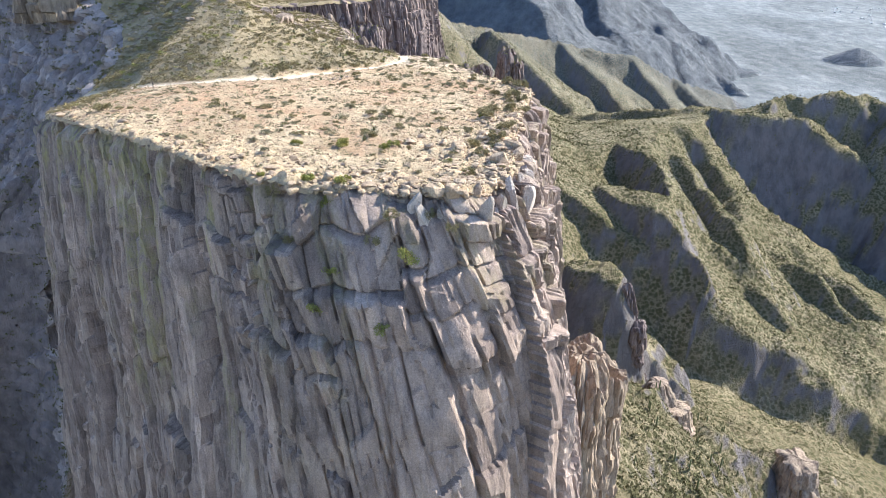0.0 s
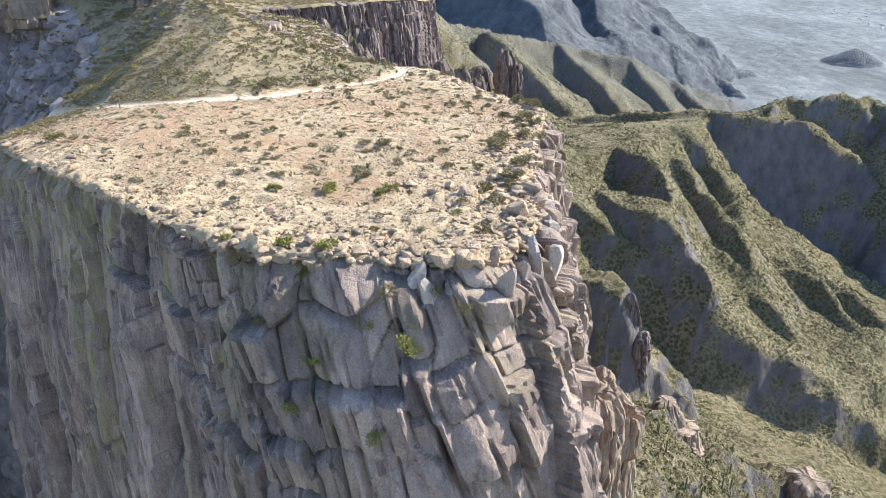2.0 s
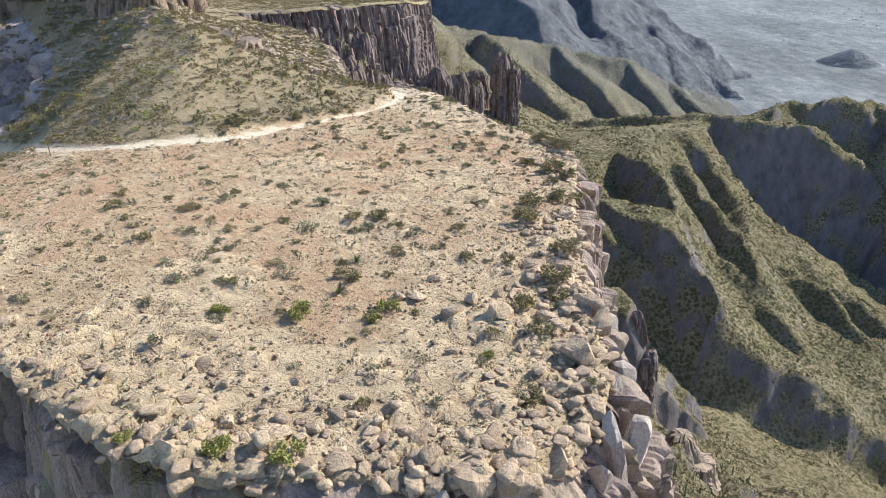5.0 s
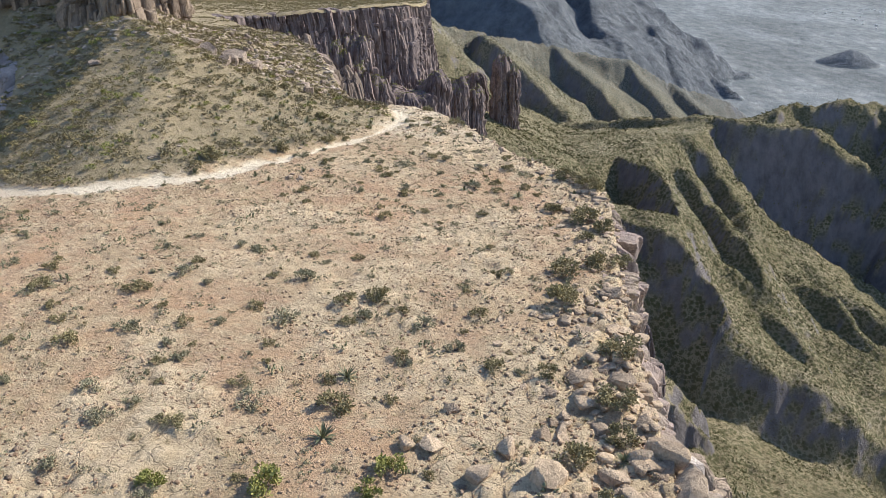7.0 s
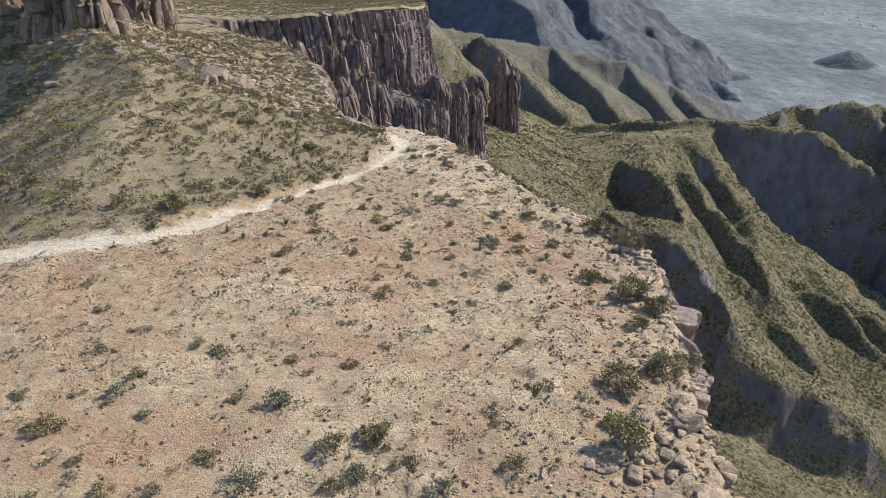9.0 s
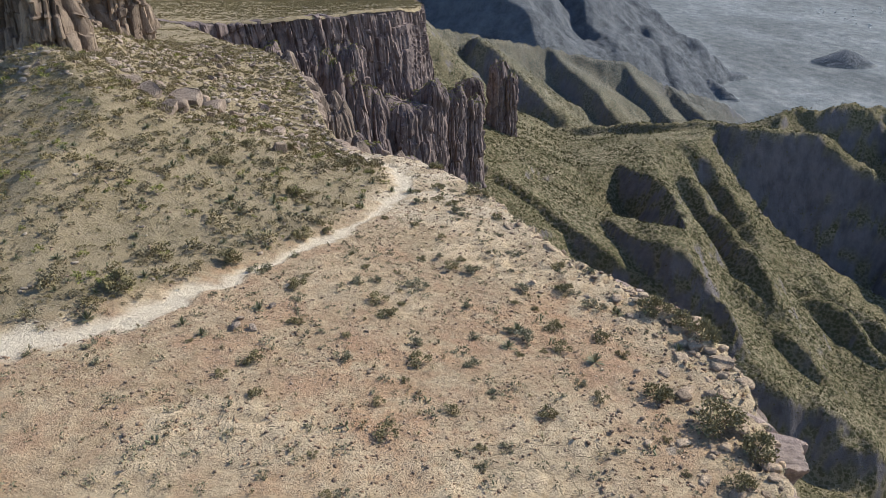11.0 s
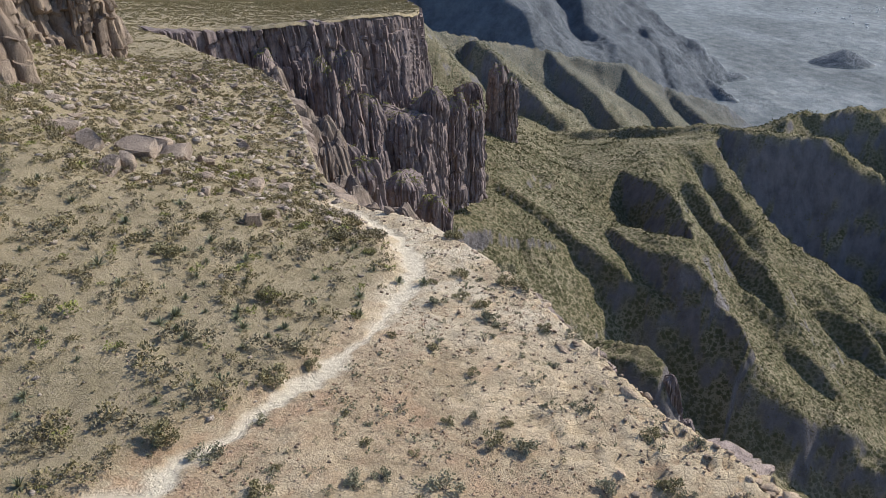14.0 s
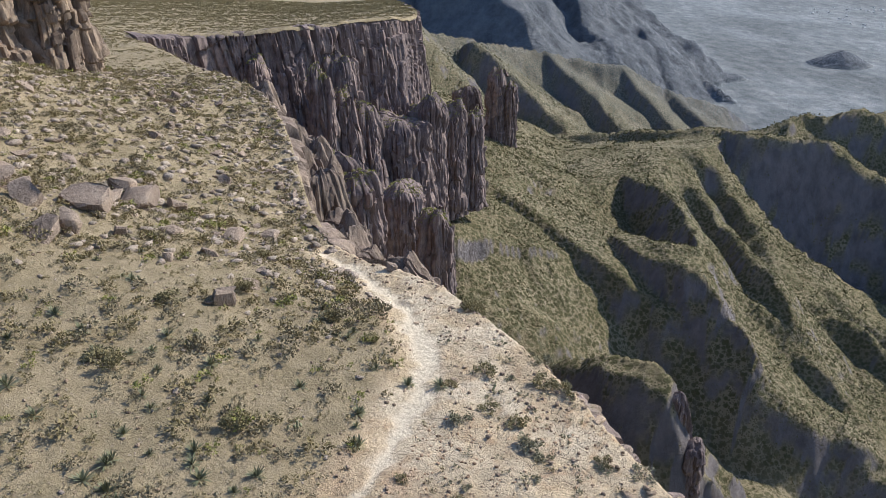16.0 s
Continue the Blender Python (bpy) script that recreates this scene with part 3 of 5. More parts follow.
FAR_RIDGES = [
    ([(60, 1500, -20), (300, 1850, -30), (462, 1820, -150), (560, 1640, -260), (640, 1500, -332)], 0.6, 1.0, 0),
    ([(300, 1850, -30), (320, 1600, -130), (370, 1350, -280)], 0.6, 1.1, 20),
    ([(462, 1820, -150), (480, 1550, -250), (520, 1400, -328)], 0.6, 1.1, 20),
    ([(-300, 1500, 20), (60, 1500, -20), (150, 1300, -130), (220, 1150, -240)], 0.6, 1.1, 20),
]
RIDGES = CRESTS + SPURS + MIDDLE_RIDGES + FAR_RIDGES
rim_far, _ = smooth_line(RIM, 14)


def hillside(X, Y, wx, wy):
    """The broad slope across the canyon, falling away to the right from its watershed, cut by gullies."""
    ys, xs, zs = (np.array(c, float) for c in zip(*WATERSHED))
    x, y = X + wx, Y + wy
    out = x - np.interp(y, ys, xs)
    z = np.interp(y, ys, zs) - 0.55 * np.maximum(0, out) - 0.08 * np.maximum(0, -out)
    for line, steep, gentle in GULLIES:
        d, _, (dep,) = line_dist(x, y, np.array(line, float))
        # the far wall, away from the mesa, is steep; the near side rises gently
        shape = np.where(d < 0, 1 - step(0, steep, -d), np.clip(1 - d / gentle, 0, 1))
        z = z - dep * shape
    across = 0.5 * x + 0.87 * y
    down = 0.87 * x - 0.5 * y
    tooth = vnoise(across / 9 + 0.6 * vnoise(down / 30, across / 40, 415), down / 60, 416)
    z = z + (3.0 * np.abs(tooth) + 1.2 * ridged(across / 5, down / 22, 3, 417)) * step(0, 30, out)
    d, _, (h,) = line_dist(X + 1.6 * wx, Y + 1.6 * wy, np.array(SCARP, float))
    face = np.maximum(0, d)
    ribs = 0.95 + 0.22 * ridged(X / 16, Y / 34, 3, 418) + 0.16 * ridged(X / 5.5, Y / 14, 3, 419)
    z = np.where(d > 0, np.minimum(z, h - np.where(face < 22, 1.7 * face, 37.4 + 1.15 * (face - 22)) * ribs), z)
    back, _, _ = line_dist(X, Y, np.array(RIDGES[0][0] + RIDGES[1][0][1:5], float))
    return z - 0.55 * np.maximum(0, -back)


def low_height(X, Y):
    D0, along, _ = line_dist(X, Y, rim_far)
    inside = D0 * RIM_SIGN < 0
    D = np.maximum(0, D0 * RIM_SIGN)
    warp = 16 * fbm(X / 60, Y / 60, 4, 400)
    twist = 9 * fbm(X / 24, Y / 24, 4, 403) * (1 - step(650, 1000, Y)) + 26 * fbm(X / 130, Y / 130, 3, 404) * step(850, 1200, Y)
    far = step(250, 400, Y) * step(-40, 10, X + 60)
    Da = D * (1 + 0.10 * ridged(X / 70, Y / 70, 3, 410))
    apron = -48 - 1.0 * np.minimum(Da, 80) - 0.53 * np.maximum(0, Da - 80)
    apron2 = -98 - 0.45 * Da
    z = apron * (1 - far) + apron2 * far
    left = step(-30, -60, X) * (1 - step(300, 500, Y))
    z = np.where(X < -30, z * (1 - left) + left * (-55 - 0.9 * Da), z)

    near = 1 - step(700, 1100, Y)

    def raise_to(z, ridges):
        for line, sl, sr, flat in ridges:
            d, al, (h,) = line_dist(X + 0.5 * warp + twist, Y - 0.5 * warp - 0.6 * twist, np.array(line, float))
            rib = 1 + near * (0.14 * vnoise(al / 22, 0 * al, 420) + 0.16 * ridged(X / 40, Y / 40, 4, 430)) + (1 - near) * (0.2 * vnoise(al / 120, 0 * al, 421) + 0.22 * ridged(X / 210, Y / 210, 3, 432))
            a = np.abs(d)
            drop = np.where(d > 0, sr * a, 0.18 * np.minimum(a, flat) + sl * np.maximum(0, a - flat)) * rib
            z = np.maximum(z, h - drop + 1.5 * np.exp(-a / 6))
        return z

    z = np.maximum(z, hillside(X, Y, 0.12 * warp + 0.35 * twist, -0.12 * warp - 0.25 * twist))
    z = raise_to(z, RIDGES[:2])
    for line, sl, sr in CARVES:
        d, al, (h,) = line_dist(X + 0.15 * warp + 0.5 * twist, Y - 0.15 * warp - 0.3 * twist, np.array(line, float))
        z = np.minimum(z, h + np.where(d > 0, sr, sl) * np.abs(d) * (1 + 0.2 * ridged(X / 20, Y / 20, 3, 431)))
    low = step(600, 760, Y)
    z = np.maximum(z, (-232 - 0.26 * np.clip(X - 150, -200, 500)) * (1 - low) + low * (-222 - 0.22 * np.clip(X - 170, -200, 500) - 70 * step(850, 1200, Y)))
    z = raise_to(z, RIDGES[2:])
    floor_z = -335 + 6 * fbm(X / 500, Y / 500, 3, 440)
    hillock = -298 - np.hypot(X - 1091, Y - 1900) * 0.5
    z = np.maximum(z, floor_z)
    z = np.maximum(z, hillock)
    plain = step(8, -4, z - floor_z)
    z = z + (1 - plain) * (1.6 * fbm(X / 18, Y / 18, 4, 450) * (1 - step(800, 1200, Y)) + 2.2 * ridged(X / 60, Y / 60, 3, 455) * step(30, 120, D) + 2.0 * ridged(X / 22, Y / 22, 4, 458) * step(50, 130, D) + 0.5 * fbm(X / 4, Y / 4, 3, 459) + (14 * ridged(X / 170, Y / 170, 3, 457) + 7 * ridged(X / 75, Y / 75, 2, 456)) * step(900, 1400, Y) * step(20, 90, z - floor_z))
    z = np.where(inside, np.minimum(z, -52), z)
    return z, plain


def low_land():
    rings = np.r_[0.5, 8, 18, 30 * np.exp(np.linspace(0, math.log(4700 / 30), 760))]
    ang = np.r_[np.linspace(-180, -46, 40)[:-1], np.linspace(-46, 46, 640), np.linspace(46, 180, 40)[1:]]
    A, R = np.meshgrid(np.radians(ang), rings)
    X, Y = R * np.sin(A), R * np.cos(A)
    Z, plain = low_height(X, Y)
    # how steep the sheet is, for bare rock
    dzr = np.gradient(Z, axis=0) / np.gradient(R, axis=0)
    dza = np.gradient(Z, axis=1) / (np.gradient(A, axis=1) * R)
    steep = np.hypot(dzr, dza)
    rock = 0.85 * step(1.3, 1.7, steep + 0.35 * fbm(X / 12, Y / 12, 4, 460)) * (1 - plain)
    v = np.stack([X, Y, Z], -1).reshape(-1, 3)
    f = grid_faces(*X.shape)
    # range: how much haze is mixed into the colour, growing with distance
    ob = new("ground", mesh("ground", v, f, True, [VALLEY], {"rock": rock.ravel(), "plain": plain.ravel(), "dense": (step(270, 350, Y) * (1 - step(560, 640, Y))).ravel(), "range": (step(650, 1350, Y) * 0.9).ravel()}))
    tagged(ob, "scrub covered canyon slopes and ridges running out to a hazy plain", "ground", kind="structure")


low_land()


# ---- standing on the mesa ----
def ground_at(x, y, sheet="mesa_top"):
    """The height of the built sheet at places."""
    xs, ys, Z = SHEETS[sheet]
    x, y = np.atleast_1d(np.asarray(x, float)), np.atleast_1d(np.asarray(y, float))
    i = np.clip(np.searchsorted(xs, x) - 1, 0, len(xs) - 2)
    j = np.clip(np.searchsorted(ys, y) - 1, 0, len(ys) - 2)
    a, b = np.clip((x - xs[i]) / (xs[i + 1] - xs[i]), 0, 1), np.clip((y - ys[j]) / (ys[j + 1] - ys[j]), 0, 1)
    return (Z[j, i] * (1 - a) + Z[j, i + 1] * a) * (1 - b) + (Z[j + 1, i] * (1 - a) + Z[j + 1, i + 1] * a) * b


def rim_inside(x, y):
    """Metres inside the rim."""
    return -line_dist(np.asarray(x, float), np.asarray(y, float), rim_coarse)[0] * RIM_SIGN


def scatter(rng, n, x0, x1, y0, y1):
    return rng.uniform(x0, x1, n), rng.uniform(y0, y1, n)


# ---- rocks ----
def ico(sub):
    bm = bmesh.new()
    bmesh.ops.create_icosphere(bm, subdivisions=sub, radius=1.0)
    v = np.array([p.co for p in bm.verts])
    f = np.array([[p.index for p in q.verts] for q in bm.faces])
    bm.free()
    return v, f


ICO3, ICO2, ICO1 = ico(3), ico(2), ico(1)


def rock_shape(base, seed, stretch=(1, 1, 1), cuts=11, rough=0.035):
    """A boulder: a ball cut by planes, then roughened."""
    rng = np.random.default_rng(seed)
    v = np.sign(base[0]) * np.abs(base[0]) ** 0.45
    v /= 1.2
    for _ in range(cuts):
        n = rng.normal(size=3)
        n /= np.linalg.norm(n)
        d = rng.uniform(0.38, 0.72)
        k = np.maximum(0, v @ n - d)
        v -= 0.98 * k[:, None] * n
    v += rough * np.stack([fbm(v[:, 0] * 3 + seed, v[:, 1] * 3 + 2 * v[:, 2], 3, seed + i) for i in range(3)], 1)
    return v * np.array(stretch)


def rock_mesh(name, seed, stretch, mat, cuts=16):
    me = mesh(name, rock_shape(ICO3, seed, stretch, cuts), ICO3[1], True, [mat])
    me.set_sharp_from_angle(angle=radians(24))
    return me


STONE = rock_material("brown stones", (0.36, 0.26, 0.18), warm=(0.5, 0.39, 0.28), streaks=0.2)
CHIPS = rock_material("orange brown chips", (0.46, 0.305, 0.19), warm=(0.62, 0.47, 0.32), streaks=0.1)
CORNER = rock_material("corner column rock", (0.625, 0.531, 0.456), warm=(0.72, 0.612, 0.504), streaks=0.3)
GREYROCK = rock_material("grey brown boulder rock", (0.45, 0.365, 0.285), warm=(0.52, 0.435, 0.335), streaks=0.3)
BOULDERS = [rock_mesh("boulder", 500 + i, st, RIMROCK, 8) for i, st in enumerate([(1, 0.8, 0.7), (0.9, 1, 0.75), (1.1, 0.75, 0.6), (0.85, 0.8, 0.9), (1.2, 0.9, 0.55), (0.8, 0.7, 0.8), (1, 1, 0.6), (0.95, 0.7, 0.75)])]
DARKROCK = rock_material("brown grey boulder rock", (0.37, 0.285, 0.215), warm=(0.46, 0.365, 0.28), streaks=0.3)
SLABS = [rock_mesh("boulder", 540 + i, st, DARKROCK, 7) for i, st in enumerate([(1.3, 0.8, 0.6), (1.1, 1.0, 0.7), (1.5, 0.8, 0.5), (0.9, 0.9, 0.8)])]
COLUMNS = [rock_mesh("standing_rock", 560 + i, st, CORNER, 10) for i, st in enumerate([(0.8, 0.8, 2.6), (0.7, 0.9, 3.2), (0.9, 0.8, 2.1), (0.75, 0.7, 3.0)])]


def put(me, name, x, y, z, size, rng, label, category, group, tilt=12):
    ob = new(name, me)
    ob.matrix_world = pose(x, y, z, rng.uniform(-tilt, tilt), rng.uniform(-tilt, tilt), rng.uniform(0, 360)) @ Matrix.Diagonal((size, size, size, 1))
    return tagged(ob, label, category, group)


rng = np.random.default_rng(7)
# boulders in the sandy hollow by the right rim (x, y, size)
HOLLOW = [(0.0, 52.3, 0.75), (1.1, 50.9, 1.05), (2.0, 53.4, 0.7), (2.3, 54.5, 0.5), (3.4, 56.9, 0.8), (4.9, 56.7, 1.15), (2.0, 55.9, 0.5), (4.3, 52.0, 0.8), (5.3, 52.3, 1.3),
          (5.6, 51.0, 1.3), (3.3, 51.2, 0.8), (5.5, 60.9, 0.6), (6.1, 61.2, 0.65), (3.1, 55.7, 0.6), (-2.5, 52.4, 0.7), (-1.7, 54.6, 0.6), (-3.3, 52.6, 0.6), (-0.9, 51.1, 0.8)]
for k, (x, y, r) in enumerate(HOLLOW):
    put(BOULDERS[k % 8], "boulder", x, y, ground_at(x, y)[0] + 0.16 * r, 0.68 * r, rng, "rounded tan boulder by a sandy hollow near the rim", "boulder", "rim boulders")
put(BOULDERS[3], "boulder", 4.0, 47.6, ground_at(4.0, 47.6)[0] + 0.4, 0.95, rng, "large rounded pale boulder standing on the mesa rim", "boulder", "rim boulders", 4)
# blocks along the rim
x, y = scatter(rng, 14000, -46, 11, 39.5, 100)
d = rim_inside(x, y)
p = np.where(y < 47, 1.0, np.where(y < 64, 0.6, 0.1)) * np.exp(-np.maximum(d - 0.6, 0) / 1.6) * np.where(x > -12, 1.0, 0.04)
ok = (d > 0.1) & (rng.random(len(x)) < p * 0.5)
x, y, d = x[ok], y[ok], d[ok]
placed = []
for a, b, e in zip(x, y, d):
    r = min(1.0, 0.2 + 0.3 * rng.random() ** 2 + (0.5 if e < 1.0 and a > -9 else 0.1) * rng.random() ** 1.5)
    if all((a - u) ** 2 + (b - v) ** 2 > (0.75 * (r + q)) ** 2 for u, v, q in placed) and len(placed) < 165:
        placed.append((a, b, r))
for k, (a, b, r) in enumerate(placed):
    put(BOULDERS[k % 8], "boulder", a, b, ground_at(a, b)[0] - 0.06 * r, r, rng, "weathered tan block of rock on the mesa rim", "boulder", "rim boulders", 18)
# standing columns split from the front corner
line, u = smooth_line(RIM[15:20], 1.1)
for k, (a, b) in enumerate(line[:, :2]):
    t = rng.uniform(0.65, 0.95)
    o = 0.55 + rng.uniform(-0.3, 0.3)
    nx, ny = (0.45, -0.9) if b < 44 else (0.97, -0.25)
    X, Y = a + nx * o + rng.uniform(-0.3, 0.3), b + ny * o
    ob = new("standing_rock", COLUMNS[rng.integers(4)])
    ob.matrix_world = pose(X, Y, top_height(np.array([a]), np.array([b]))[0] - 2.3 * t + rng.uniform(-0.5, 0.2), ny * -12 + rng.uniform(-5, 5), nx * -10 + rng.uniform(-5, 5), rng.uniform(0, 360)) @ Matrix.Diagonal((t, t, t * 1.05, 1))
    tagged(ob, "upright jointed column of pale rock leaning on the cliff", "rock", "rim columns")
# boulders on the hill (x, y, size)
HILLROCKS = [(-25.7, 127.4, 1.9), (-25.9, 120.5, 1.7), (-25.5, 114.4, 1.1), (-25.0, 116.1, 1.1), (-18.6, 124.4, 0.9), (-28.2, 118.4, 1.2), (-30.7, 120.1, 1.3), (-27.4, 128.6, 1.3),
             (-17.3, 128.7, 0.9), (-24.0, 129.7, 1.2), (-26.8, 125.4, 1.1), (-7.9, 122.9, 0.6), (-21.5, 121, 0.7), (-23, 117.5, 0.6)]
for k, (a, b, r) in enumerate(HILLROCKS):
    put(SLABS[k % 4], "boulder", a, b, ground_at(a, b)[0] + 0.28 * r, r, rng, "grey angular boulder fallen on the scrubby hillside", "boulder", "hillside boulders", 15)
for k in range(125):
    a, b = rng.uniform(-44, -13), 110 + 70 * rng.random() ** 0.8
    if rim_inside(np.array([a]), np.array([b]))[0] < 0.6:
        continue
    r = 0.28 + 0.75 * rng.random() ** 2.5
    put(SLABS[k % 4], "boulder", a, b, ground_at(a, b)[0] + 0.15 * r, r, rng, "small grey rock lying on the scrubby hillside", "boulder", "hillside boulders", 25)
for a, b, r in [(-12.9, 83.6, 0.33), (-12.0, 83.3, 0.24), (-12.8, 84.3, 0.22), (-11.6, 85.8, 0.2)]:
    put(SLABS[0], "stone", a, b, ground_at(a, b)[0] + 0.1, r, rng, "loose dark stone beside the pale trail", "stone", "trail stones")


TOPS = []


def outcrop(name, x, y, base, rx, ry, height, mat, label, seed, turn=0.0, col_w=2.0, taper=0.18, amp=0.6, seg=150, rows=80, tall=4.0):
    """A rock tower or buttress of vertical columns with a rough top."""
    th = np.linspace(0, 2 * math.pi, seg, endpoint=False)
    w = np.linspace(0, 1, rows)
    T, W = np.meshgrid(th, w)
    cap = 0.18
    side = np.clip((W - cap) / (1 - cap), 0, 1)
    R = np.where(W < cap, np.sqrt(np.clip(W / cap, 0, 1)) * 0.98, 1 + taper * side * 1.2)
    peri = math.pi * (rx + ry)
    U, V = T / (2 * math.pi) * peri, side * height
    per = max(3, round(peri / col_w))
    gu = T / (2 * math.pi) * per
    g1, _, c1, h1, ox, oy = joints(np.abs(gu - per / 2) * 1.0 + seed % 50 + 0.2 * vnoise(U / col_w, V / (col_w * 2), seed), V, col_w * tall, seed)
    g2, _, c2, _, _, _ = joints(np.abs(gu - per / 2) * 2.3 + seed % 50 + 0.25 * vnoise(U / col_w, V / col_w, seed + 4), V, col_w * tall * 0.45, seed + 5)
    k = np.minimum(1, W / cap)
    hh = h1 - 0.5
    off = amp * k * (1.7 * (c1 - 0.5) + 0.9 * np.clip(g1 / 0.18, 0, 1) ** 0.6 - 0.8 + 0.9 * (c2 - 0.5) + 0.35 * np.clip(g2 / 0.15, 0, 1) ** 0.6 + 1.3 * oy * (c1 - 0.3) + 1.5 * ox * hh)
    off += amp * 1.3 * k * fbm(U / (col_w * 4), V / (col_w * 3), 3, seed + 7)
    off += amp * 0.3 * fbm(U / col_w, V / col_w, 4, seed + 8)
    lx, ly = np.cos(T) * (R * rx + off), np.sin(T) * (R * ry + off)
    a = radians(turn)
    X, Y = x + lx * math.cos(a) - ly * math.sin(a), y + lx * math.sin(a) + ly * math.cos(a)
    Z = base + height - V - 0.06 * height * np.minimum(1, W / cap) ** 2 + (1 - side) * (0.10 * height * fbm(X / (rx * 0.8), Y / (ry * 0.8), 4, seed + 9) + 0.35 * amp * (c1 - 0.5))
    TOPS.append(np.stack([X, Y, Z], -1)[1:int(rows * 0.17)].reshape(-1, 3))
    i = np.arange(rows * seg).reshape(rows, seg)
    j = np.roll(i, -1, axis=1)
    f = np.stack([i[:-1], i[1:], j[1:], j[:-1]], -1).reshape(-1, 4)
    me = mesh(name, np.stack([X, Y, Z], -1).reshape(-1, 3), f, True, [mat])
    me.set_sharp_from_angle(angle=radians(32))
    return tagged(new(name, me), label, "rock outcrop", "rock outcrops")


for args in [(-43.5, 134.5, 1, 2.8, 2.6, 11, 601), (-48, 137, 2, 4.2, 4, 15, 602), (-58, 187, -8, 4.5, 5, 18, 603), (-66, 182, -8, 6.5, 6, 23, 604), (-60, 146, 0, 7, 6, 19, 605),
             (-72, 148, 0, 11, 8, 22, 606), (-95, 158, 0, 14, 10, 22, 607), (-125, 172, 0, 18, 12, 22, 608)]:
    x, y, b, rx, ry, h, sd = args
    outcrop("rock_tower", x, y, b, rx, ry, h, TOWER, "craggy brown rock tower crowning the scrubby hill", sd, turn=sd * 37, col_w=2.6, amp=1.15, taper=0.3, tall=1.5)
# buttresses under the far cliff
FOOT_BUTTRESSES = [(-36, 286, -47, 12, 7, 45, -30, 611), (-24, 266, -47, 8, 6, 45, -40, 612), (-14, 362, -57, 13, 12, 50, 20, 613), (-2, 370, -52, 8, 8, 55, 0, 614), (9, 384, -58, 6, 6, 48, 0, 615), (19, 392, -64, 4.5, 5, 42, 0, 616), (-1, 266, -60, 4, 4, 40, 0, 617), (-12, 318, -70, 8, 7, 40, 10, 618), (-38, 368, -34, 7, 10, 60, 30, 619), (-66, 350, -30, 5, 8, 50, 10, 623)]
END_BUTTRESSES = [(49, 562, -79, 6, 8, 50, 0, 620), (58, 560, -86, 4, 6, 45, 0, 621), (30, 585, -95, 10, 8, 40, 0, 622)]
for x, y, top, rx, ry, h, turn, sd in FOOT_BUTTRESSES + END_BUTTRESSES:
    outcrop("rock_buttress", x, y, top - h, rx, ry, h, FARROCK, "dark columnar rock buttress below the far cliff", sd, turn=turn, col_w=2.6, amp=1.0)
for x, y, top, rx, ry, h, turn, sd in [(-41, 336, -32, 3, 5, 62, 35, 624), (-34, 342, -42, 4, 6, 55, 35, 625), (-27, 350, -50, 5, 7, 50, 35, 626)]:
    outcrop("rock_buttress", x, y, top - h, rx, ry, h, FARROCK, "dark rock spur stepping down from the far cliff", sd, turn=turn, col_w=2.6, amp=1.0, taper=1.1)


for x, y, top, rx, ry, h, turn, sd in [(24, 94, -47, 4, 6, 40, 10, 631), (20.5, 87, -42, 3.5, 5, 40, 0, 632), (28, 101, -54, 3, 4.5, 36, 0, 633)]:
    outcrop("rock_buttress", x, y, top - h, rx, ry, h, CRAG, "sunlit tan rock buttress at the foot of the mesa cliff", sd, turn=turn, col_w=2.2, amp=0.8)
for x, y, rx, ry, h, sd in [(71, 175, 5, 3.5, 9, 634), (64, 172, 3, 3, 6, 635), (117, 180, 6, 5, 16, 636)]:
    z = low_height(np.array([float(x)]), np.array([float(y)]))[0][0]
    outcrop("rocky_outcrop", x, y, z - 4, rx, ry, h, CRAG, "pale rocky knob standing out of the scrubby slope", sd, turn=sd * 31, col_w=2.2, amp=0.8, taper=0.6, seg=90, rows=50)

for x, y, top, rx, ry, h, sd in [(80, 268, -128, 4, 3.5, 34, 643), (84, 262, -142, 3.5, 3.5, 30, 644)]:
    outcrop("rocky_outcrop", x, y, top - h, rx, ry, h, FARROCK, "dark brown crag on the canyon side below the mesa", sd, turn=sd * 31, col_w=2.4, amp=0.9, taper=0.5, seg=90, rows=50)

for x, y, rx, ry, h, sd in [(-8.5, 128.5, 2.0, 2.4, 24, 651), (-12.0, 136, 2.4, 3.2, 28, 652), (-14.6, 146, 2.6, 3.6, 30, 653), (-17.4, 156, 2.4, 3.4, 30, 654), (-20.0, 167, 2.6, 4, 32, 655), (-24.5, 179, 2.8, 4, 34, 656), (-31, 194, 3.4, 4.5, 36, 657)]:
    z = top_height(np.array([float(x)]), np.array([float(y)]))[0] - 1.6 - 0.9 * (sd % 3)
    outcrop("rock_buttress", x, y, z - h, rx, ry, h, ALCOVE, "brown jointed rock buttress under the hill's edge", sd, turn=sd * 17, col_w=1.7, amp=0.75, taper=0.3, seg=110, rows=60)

# a few far houses of a settlement out on the plain
rng = np.random.default_rng(5)
x, y = rng.uniform(1500, 2300, 170), rng.uniform(2350, 3100, 170)
box = np.array([(a, b, c) for c in (0, 0.55) for a, b in ((-1, -0.7), (1, -0.7), (1, 0.7), (-1, 0.7))] + [(-1, 0, 0.95), (1, 0, 0.95)])
sides = np.array([[0, 1, 5], [0, 5, 4], [1, 2, 6], [1, 6, 5], [2, 3, 7], [2, 7, 6], [3, 0, 4], [3, 4, 7], [4, 5, 9], [4, 9, 8], [6, 7, 8], [6, 8, 9], [7, 4, 8], [5, 6, 9]])
FAR_WALLS, nt_far, b_far = material("pale house walls")
